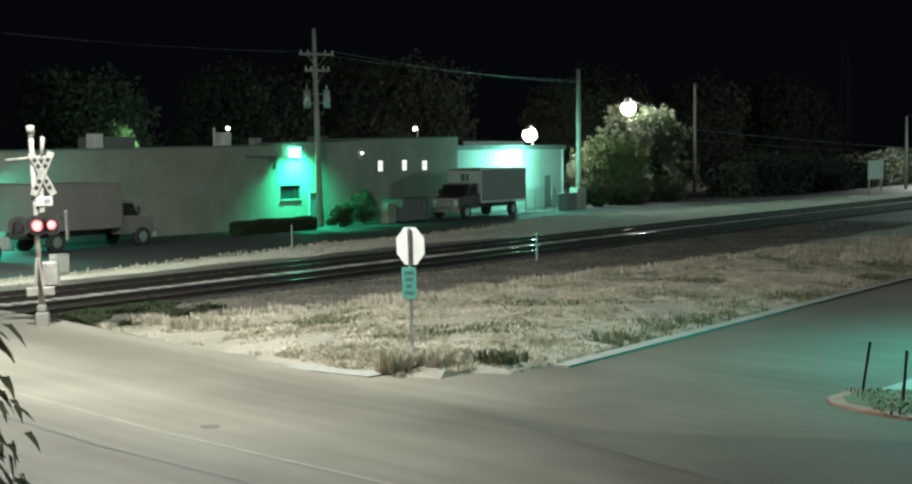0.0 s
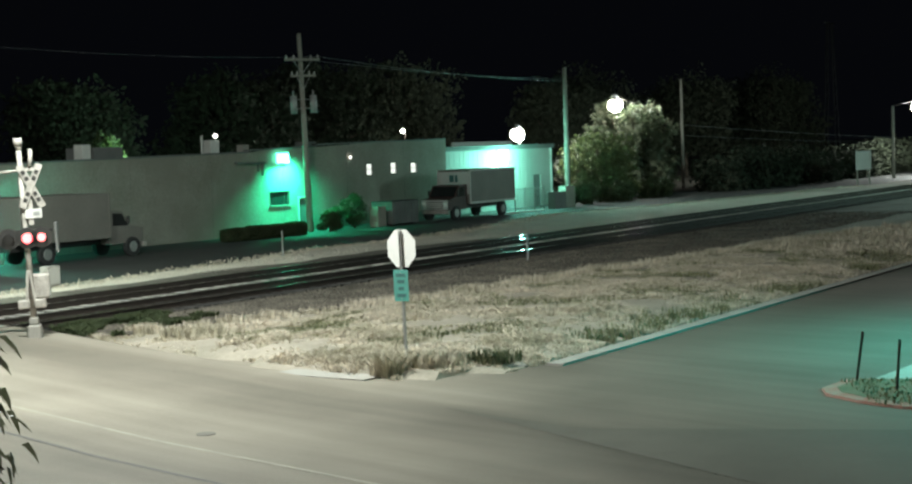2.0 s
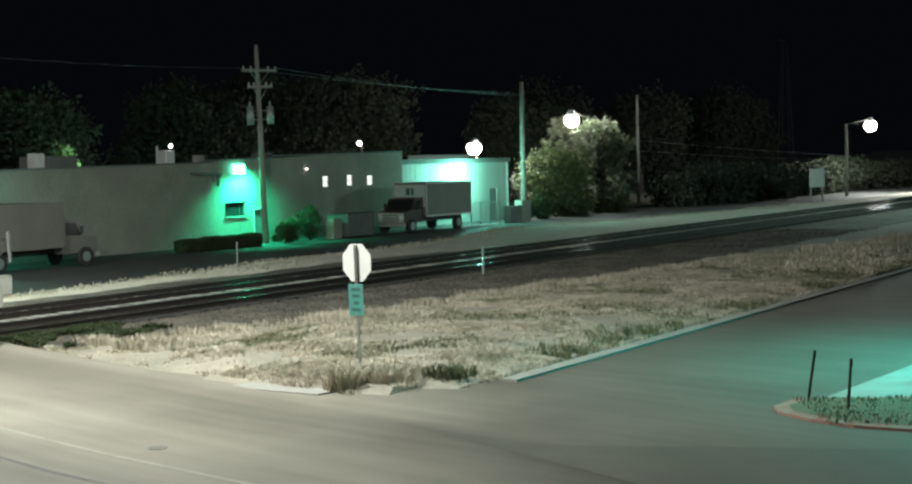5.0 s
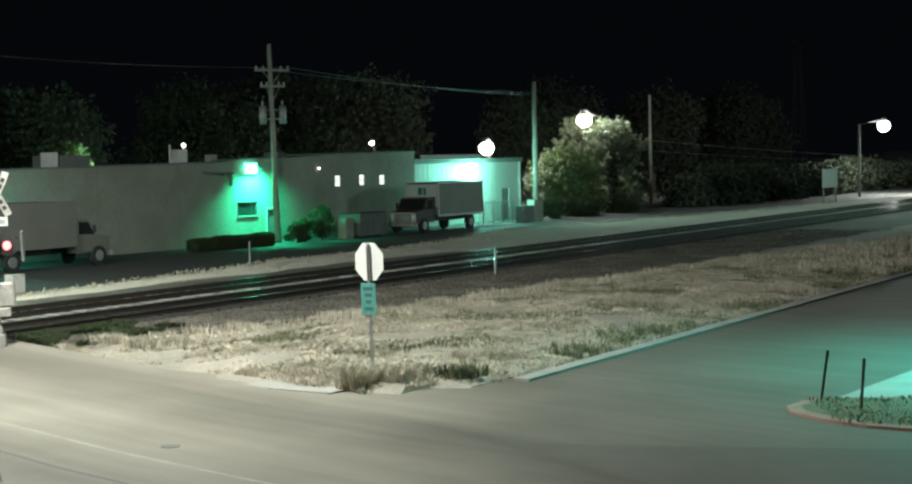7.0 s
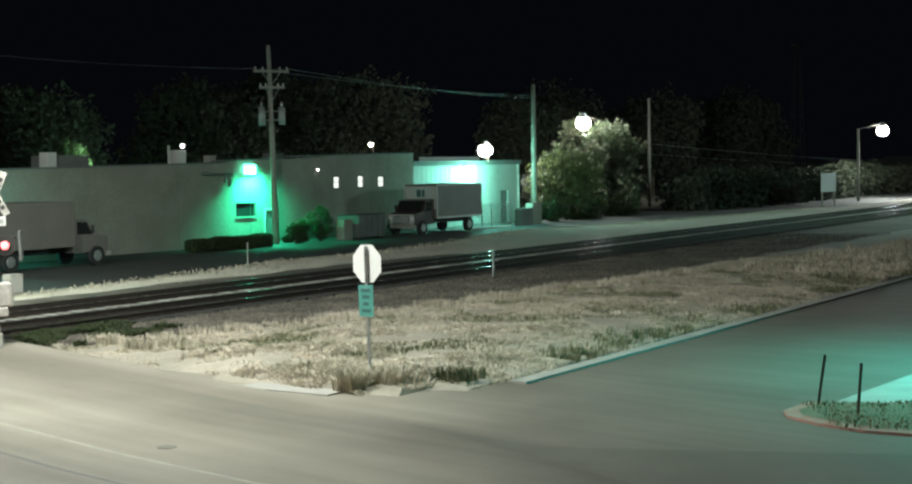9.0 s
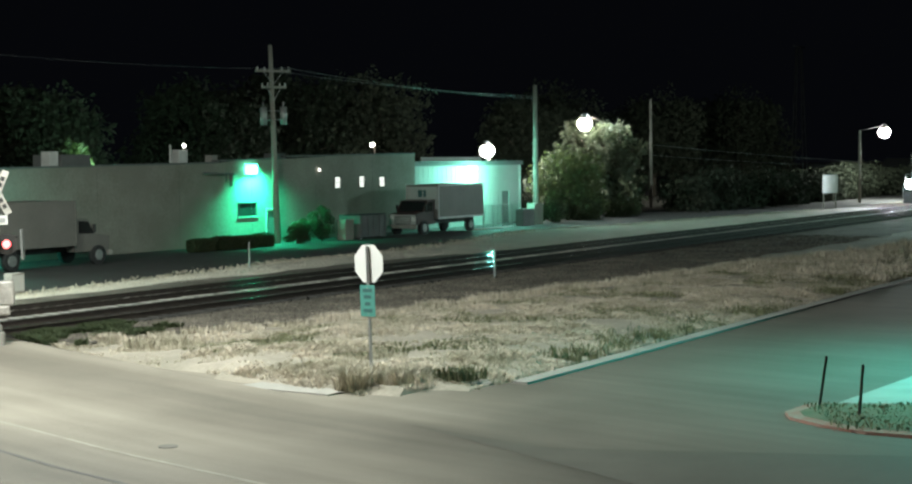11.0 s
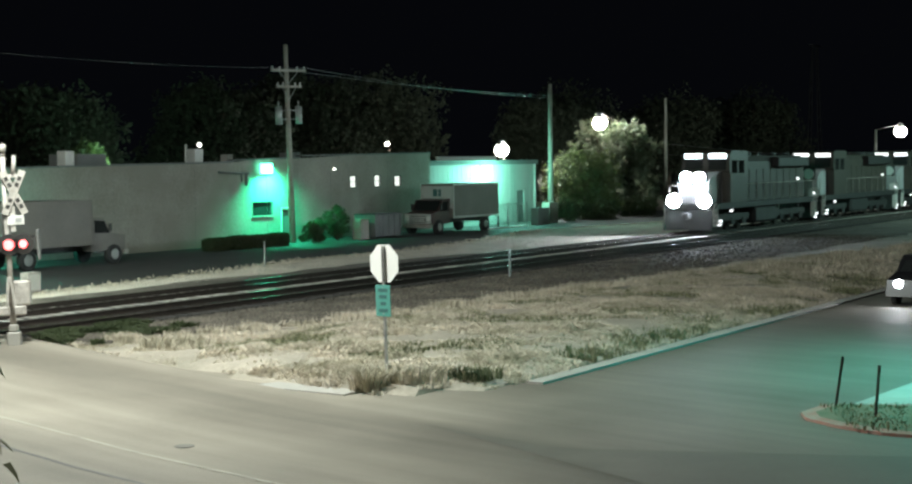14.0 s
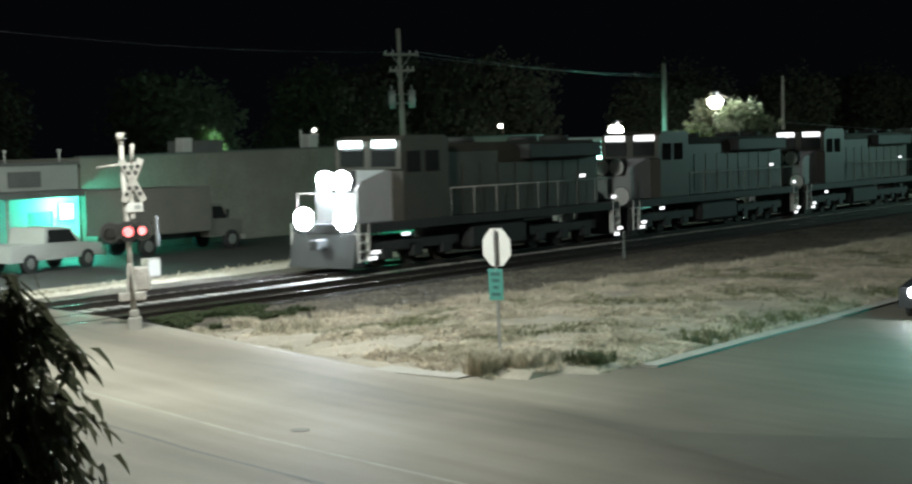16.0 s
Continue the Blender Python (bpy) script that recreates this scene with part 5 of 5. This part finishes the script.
blades("verge_grass", 135000, verge_place(20, 62, 1.0), 0.075, 0.022, M["straw"], "dry bleached grass covering the verge", seed=3, bend=2.2)
blades("far_verge_grass", 16000, verge_place(55, 110, 2.0), 0.16, 0.05, M["straw"], "dry grass further along the verge", seed=4)


def fringe_place(rng):
    s = 28 + 60 * rng.random() ** 1.5
    c = verge_edge(s) + 0.15 + rng.normal(0, 0.22)
    p = at(s, c)
    k = noise.noise(Vector((s * 0.9, 4.2, 0))) + 0.7 * noise.noise(Vector((s * 3.1, 8.2, 0)))
    if rng.random() > 0.45 + k or across(p.x, p.y) < 19.9:
        return None
    return p.x, p.y, bank(s, c), 1.0 + max(0.0, k)


blades("verge_fringe", 11000, fringe_place, 0.17, 0.03, M["straw"], "tall pale dry grass at the edge of the ballast", seed=17, bend=0.6)


def patch_place(rng):
    s = 27 + 40 * rng.random() ** 1.3
    c = rng.uniform(15.5, 24.5)
    p = at(s, c)
    if not inside_verge(s, c, p.x, p.y) or across(p.x, p.y) < 19.9 or c > verge_edge(s) - 0.4:
        return None
    if noise.noise(Vector((p.x * 0.32, p.y * 0.32, 6.0))) + 0.5 * noise.noise(Vector((p.x * 1.4, p.y * 1.4, 9.0))) < 0.12:
        return None
    return p.x, p.y, bank(s, c), 1.0


blades("verge_weeds", 12000, patch_place, 0.1, 0.03, M["weed"], "grey-green weeds among the dry grass", "weeds", 18, 1.2)


def stones(name, count, s0, s1, c_of, z_of, size, material, label, seed):
    """Loose ballast stones, each an uneven four-sided lump."""
    rng = np.random.default_rng(seed)
    verts, faces = [], []
    for _ in range(count):
        s_ = s0 + (s1 - s0) * rng.random() ** 1.5
        c_ = c_of(s_, rng)
        p = at(s_, c_)
        if across(p.x, p.y) < 20.0:
            continue
        r, a, z = size * rng.uniform(0.5, 1.3), rng.uniform(0, 6.28), z_of(c_)
        k = len(verts)
        for j in range(4):
            w = r * rng.uniform(0.7, 1.2)
            verts.append((p.x + w * math.cos(a + 1.57 * j), p.y + w * math.sin(a + 1.57 * j), z - 0.01))
        verts.append((p.x + r * rng.uniform(-0.3, 0.3), p.y + r * rng.uniform(-0.3, 0.3), z + r * rng.uniform(0.5, 0.9)))
        faces += [(k, k + 1, k + 4), (k + 1, k + 2, k + 4), (k + 2, k + 3, k + 4), (k + 3, k, k + 4)]
    return solid(name, verts, faces, material, None, label, "stones", "stuff")


vary_blades(M["oldballast"], 0.6, 1.25)
stones("shoulder_stones", 26000, 25, 85, lambda s_, g: g.uniform(verge_edge(s_) + 0.2, 29.8), lambda c_: 0.15, 0.06, M["oldballast"], "loose brown ballast stones beside the tracks", 31)
stones("track_stones", 26000, 24, 80, lambda s_, g: g.choice((NEAR_C, FAR_C)) + g.uniform(-1.45, 1.5), lambda c_: 0.19 if c_ < 33 else 0.172, 0.04, M["ballast"], "dark crushed stones between the sleepers", 32)
stones("lane_stones", 9000, 30, 110, lambda s_, g: g.uniform(lane_near(s_) + 0.2, lane_far(s_) - 0.1), lambda c_: 0.13, 0.05, M["gravel"], "pale loose gravel on the lane", 33)


def kerb_weeds(rng):
    s = 30.5 + 38 * rng.random() ** 1.3
    c = 15.35 + abs(rng.normal(0, 0.6))
    p = at(s, c)
    if noise.noise(Vector((s * 0.5, 7.7, 0))) + 0.5 * noise.noise(Vector((s * 2.1, c * 2.1, 3))) < 0.1 or not inside_verge(s, c, p.x, p.y):
        return None
    return p.x, p.y, bank(s, c), 1.0 + noise.noise(Vector((s, c, 1)))


blades("kerb_weeds", 3400, kerb_weeds, 0.13, 0.035, M["weed"], "green weeds growing along the kerb", "weeds", 5, 0.7)


def island_place(rng):
    x, y = rng.uniform(6.2, 11.5), rng.uniform(24.2, 28.0)
    if y < 24.8 - 0.35 * (x - 7.0) or y > 27.6:
        return None
    return x, y, 0.07, 1.0


blades("island_grass", 3000, island_place, 0.06, 0.025, M["weed"], "short grass on the island", "grass", 6)


def shoulder_place(rng):
    s, c = rng.uniform(26, 31.5), rng.uniform(27.4, 31.2)
    p = at(s, c)
    if noise.noise(Vector((p.x * 0.9, p.y * 0.9, 2))) < -0.05 or across(p.x, p.y) < 19.8:
        return None
    return p.x, p.y, 0.16, 1.0


blades("shoulder_weeds", 9000, shoulder_place, 0.13, 0.08, M["shrub"], "dark matted weeds beside the ballast", "weeds", 7, 2.0)


def lane_edge(rng):
    s = rng.uniform(30, 130)
    c = lane_far(s) + rng.normal(0, 0.6)
    p = at(s, c)
    return p.x, p.y, 0.1, 1.0


blades("lane_grass", 9000, lane_edge, 0.07, 0.06, M["straw"], "sparse dry grass along the gravel lane", "grass", 8)


def tuft(x, y, z, r, tall, n, material, label, seed):
    def where(rng):
        a, d = rng.uniform(0, 2 * math.pi), r * math.sqrt(rng.random())
        return x + d * math.cos(a), y + d * math.sin(a), z, 1.0
    return tagged(blades("grass_tuft", n, where, tall, 0.03, material, label, "grass", seed, 0.9), group="tufts at the corner")


tuft(-2.1, 30.35, 0.05, 0.38, 0.42, 500, M["straw"], "tall dry grass tuft on the broken slab", 11)
tuft(-1.3, 30.6, 0.1, 0.4, 0.32, 400, M["straw"], "tall dry grass tuft beside the sign post", 12)
tuft(-0.9, 30.75, 0.1, 0.35, 0.24, 320, M["straw"], "dry weed clump beside the kerb", 13)
tuft(0.0, 31.3, 0.12, 0.6, 0.22, 320, M["weed"], "low green weed clump behind the kerb", 14)
tuft(-7.4, 37.6, 0.12, 0.8, 0.2, 900, M["straw"], "pale dry grass clump near the ballast", 15)


def leaf_cloud(centre, radii, n, size, rng, power=3.0):
    """Corners of n small folded leaves scattered in an uneven shell round centre."""
    d = rng.normal(size=(n, 3))
    d /= np.linalg.norm(d, axis=1)[:, None]
    lump = 1 + 0.22 * np.sin(d[:, 0] * 5.1 + centre[0] * 3) + 0.18 * np.sin(d[:, 1] * 6.3 + centre[1] * 2) + 0.12 * np.sin(d[:, 2] * 9.0 + centre[2])
    k = rng.uniform(0.1, 1.0, n) ** (1 / power) * lump
    p = np.array(centre) + d * np.array(radii) * k[:, None]
    a = rng.normal(size=(n, 3))
    a /= np.linalg.norm(a, axis=1)[:, None]
    b = np.cross(a, rng.normal(size=(n, 3)))
    b /= np.linalg.norm(b, axis=1)[:, None]
    up = np.cross(a, b)
    z = (size * rng.uniform(0.6, 1.3, n))[:, None]
    return np.stack((p - a * z * 0.5, p - b * z * 0.28 + up * z * 0.1, p + a * z * 0.5, p + b * z * 0.28 + up * z * 0.1), axis=1)


def leaves_part(clouds, material, parent, name="crown"):
    v = np.concatenate(clouds).reshape(-1, 3)
    f = np.arange(len(v)).reshape(-1, 4)
    return solid(name, v.tolist(), f.tolist(), material, parent)


def tree(s, c, z, tall, spread, clumps, leaves, leaf, material, label, category="tree", seed=1, trunk=0.35, low=0.35, group="", dense=1.0):
    rng = np.random.default_rng(seed)
    th = thing("tree" if category == "tree" else "shrub", turned(s, c, z), label, category, group)
    bm = B()
    tube(bm, (0, 0, -0.2), (0.1, 0.05, tall * 0.45), trunk * 0.5, trunk * 0.32, 9)
    tops = []
    for i in range(clumps):
        a = 2.4 * i + rng.uniform(-0.4, 0.4)
        h = tall * (low + (0.92 - low) * (i + 0.5) / clumps)
        r = spread * math.sqrt(max(0.05, 1 - ((h / tall - 0.55) / 0.5) ** 2)) * rng.uniform(0.35, 0.8)
        tip = Vector((r * math.cos(a), r * math.sin(a), h))
        tube(bm, (0.05, 0.02, min(h * 0.75, tall * 0.42)), tip, trunk * 0.16, 0.03, 6)
        tops.append(tip)
    part("trunk", bm, M["bark"], th)
    clouds = []
    for tip in tops:
        r = spread * rng.uniform(0.3, 0.5) * dense
        clouds.append(leaf_cloud(tip, (r, r, r * 0.75), leaves // clumps, leaf, rng))
    leaves_part(clouds, material, th)
    return th


def hedge(s0, s1, c, tall, deep, seed):
    """A clipped hedge: a rounded block of small leaves over dark stalks and an added core box."""
    rng = np.random.default_rng(seed)
    th = thing("hedge", turned((s0 + s1) / 2, c, 0.05), "low clipped dark hedge in front of the building", "hedge", "hedges along the wall")
    w = (s1 - s0) / 2
    bm = B()
    for x in np.linspace(-w * 0.8, w * 0.8, 7):
        tube(bm, (x, 0, -0.1), (x + rng.uniform(-0.1, 0.1), rng.uniform(-0.1, 0.1), tall * 0.8), 0.03, 0.015, 6)
    # added dark box inside the leaves keeps the hedge opaque
    box(bm, -w * 0.85, w * 0.85, -deep * 0.32, deep * 0.32, 0.12, tall * 0.8, 0.08)
    part("stems", bm, M["bark"], th)
    n = 5200
    q = rng.uniform(-1, 1, (n, 3))
    q /= (np.sum(np.abs(q) ** 5, axis=1) ** 0.2)[:, None]
    q *= rng.uniform(0.85, 1.04, n)[:, None]
    p = q * np.array((w, deep / 2, tall * 0.48)) + np.array((0, 0, tall * 0.52))
    loose = leaf_cloud((0, 0, 0), (0.03, 0.03, 0.03), n, 0.12, rng)
    leaves_part([loose + p[:, None, :]], M["shrub"], th, "foliage")
    return th


for i, (s0, s1) in enumerate(((60.2, 61.9), (62.05, 63.7), (63.95, 65.25), (65.4, 66.7))):
    hedge(s0, s1, 52.4, 0.68 + 0.04 * (i % 2), 0.85, 200 + i)


tree(119.5, 58.0, 0, 7.9, 5.0, 44, 5200, 0.6, M["lit_leaf"], "spreading tree, its leaves coloured paler for the lamp light", seed=21, low=0.14, dense=0.55)
tree(108.5, 55.2, 0, 5.0, 3.4, 20, 6000, 0.34, M["leaf"], "green-lit bushy tree beside the power pole", seed=22, low=0.12)
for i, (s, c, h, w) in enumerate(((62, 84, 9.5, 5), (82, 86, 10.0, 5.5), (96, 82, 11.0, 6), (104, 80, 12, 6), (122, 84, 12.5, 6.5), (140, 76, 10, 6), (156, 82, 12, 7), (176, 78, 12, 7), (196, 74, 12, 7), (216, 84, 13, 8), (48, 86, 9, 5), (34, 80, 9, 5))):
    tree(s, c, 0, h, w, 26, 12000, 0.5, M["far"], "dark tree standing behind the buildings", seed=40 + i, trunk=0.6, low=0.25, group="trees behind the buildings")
tree(75.6, 76.5, 0, 6.3, 2.2, 9, 1500, 0.4, M["leaf"], "small tree lit teal behind the roof", seed=60, low=0.5)
for i, (s, c, h, w) in enumerate(((69.3, 52.5, 1.1, 0.75), (70.8, 53.3, 1.35, 0.7), (72.2, 52.9, 2.1, 0.85), (100.5, 52.6, 1.6, 1.1), (105, 52.4, 1.3, 1.5), (111.5, 52.2, 1.4, 1.6))):
    tree(s, c, 0.05, h, w, 9, 2200, 0.14 if s < 90 else 0.25, M["shrub"], "low dark shrub in front of the building" if s < 90 else "low dark shrub beside the lane", "shrub", 70 + i, 0.12, 0.12, "shrubs along the yard")


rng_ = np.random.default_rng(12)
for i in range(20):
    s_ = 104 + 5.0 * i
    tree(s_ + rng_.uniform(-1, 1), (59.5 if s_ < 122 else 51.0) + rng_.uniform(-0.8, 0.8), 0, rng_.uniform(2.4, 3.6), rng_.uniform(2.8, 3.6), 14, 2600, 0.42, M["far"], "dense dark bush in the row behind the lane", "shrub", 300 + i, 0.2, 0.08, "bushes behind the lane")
tree(30.2, 6.9, 0.02, 0.5, 0.75, 8, 1600, 0.1, M["shrub"], "low dark shrub beside the concrete apron", "shrub", 90, 0.06, 0.1)


def near_tree():
    """The tree beside the camera: drooping twigs of narrow leaves."""
    rng = np.random.default_rng(5)
    th = thing("near_tree", pose(-2.35, 6.0, 0), "dark leafy tree with drooping narrow leaves close to the camera", "tree")
    bm = B()
    tube(bm, (-0.25, 0.2, -0.1), (-0.12, 0.1, 2.5), 0.11, 0.07, 10)
    twigs = []
    for i in range(120):
        a = rng.uniform(0, 6.28)
        h = rng.uniform(2.6, 4.02)
        reach = (0.1 + 0.52 * min(1.0, (4.1 - h) / 0.5)) * rng.uniform(0.25, 1.0)
        base = Vector((-0.12, 0.1, 2.5)) if i % 3 else Vector((-0.16, 0.12, 1.9))
        mid_ = Vector((reach * 0.6 * math.cos(a), reach * 0.6 * math.sin(a), h))
        tip = Vector((reach * math.cos(a), reach * math.sin(a), h - 0.12))
        tube(bm, base, mid_, 0.014, 0.007, 5)
        tube(bm, mid_, tip, 0.007, 0.004, 4)
        twigs.append((mid_, tip))
    part("trunk", bm, M["bark"], th)
    bm = B()
    for mid_, tip in twigs:
        out = (tip - mid_)
        out.z = 0
        out = out.normalized() if out.length > 0.01 else Vector((1, 0, 0))
        for k in range(26):
            p = mid_.lerp(tip, rng.uniform(-0.6, 1.05)) + Vector(rng.normal(0, 0.045, 3))
            d = (out * rng.uniform(0.3, 1.0) + Vector(rng.normal(0, 0.55, 3))).normalized()
            d.z = -abs(d.z) * 0.6 - 0.25
            ln, w = rng.uniform(0.075, 0.135), rng.uniform(0.022, 0.034)
            side = d.cross(Vector((0, 0, 1))).normalized()
            side = (side * math.cos(k * 2.1) + d.cross(side) * math.sin(k * 2.1)) * w / 2
            dz = Vector((0, 0, 1))
            pts = [p, p + d * ln * 0.35 + side + dz * 0.012, p + d * ln * 0.75 + side * 0.7 - dz * 0.012, p + d * ln - dz * 0.045, p + d * ln * 0.75 - side * 0.7 - dz * 0.012, p + d * ln * 0.35 - side + dz * 0.012]
            bm.faces.new([bm.verts.new(v) for v in pts])
    part("crown", bm, M["nearleaf"], th)
    return th


near_tree()

# ---- what moves ----


def motions():
    # the head of the train, metres along the far track
    heads = [(0.0, 318.0), (3.0, 268.5), (6.0, 219.0), (9.0, 168.5), (10.5, 143.3), (11.5, 126.2), (12.0, 117.8), (12.5, 109.4), (13.0, 100.6), (13.5, 91.2), (14.0, 81.0), (14.5, 70.6), (15.0, 60.2), (15.5, 50.0), (16.0, 40.0)]
    for ob, back in train:
        walk(ob, [(t, turned(s - 0.6 + back, FAR_C, 0.379)) for t, s in heads])
    drive = [(0.0, 112.0), (4.0, 93.4), (8.0, 74.6), (11.5, 58.1), (13.5, 48.7), (14.0, 46.3), (14.5, 44.1), (15.0, 41.7), (15.5, 39.3), (16.0, 36.9)]
    walk(moving_car, [(t, turned(s, 12.56, 0.0)) for t, s in drive])


motions()
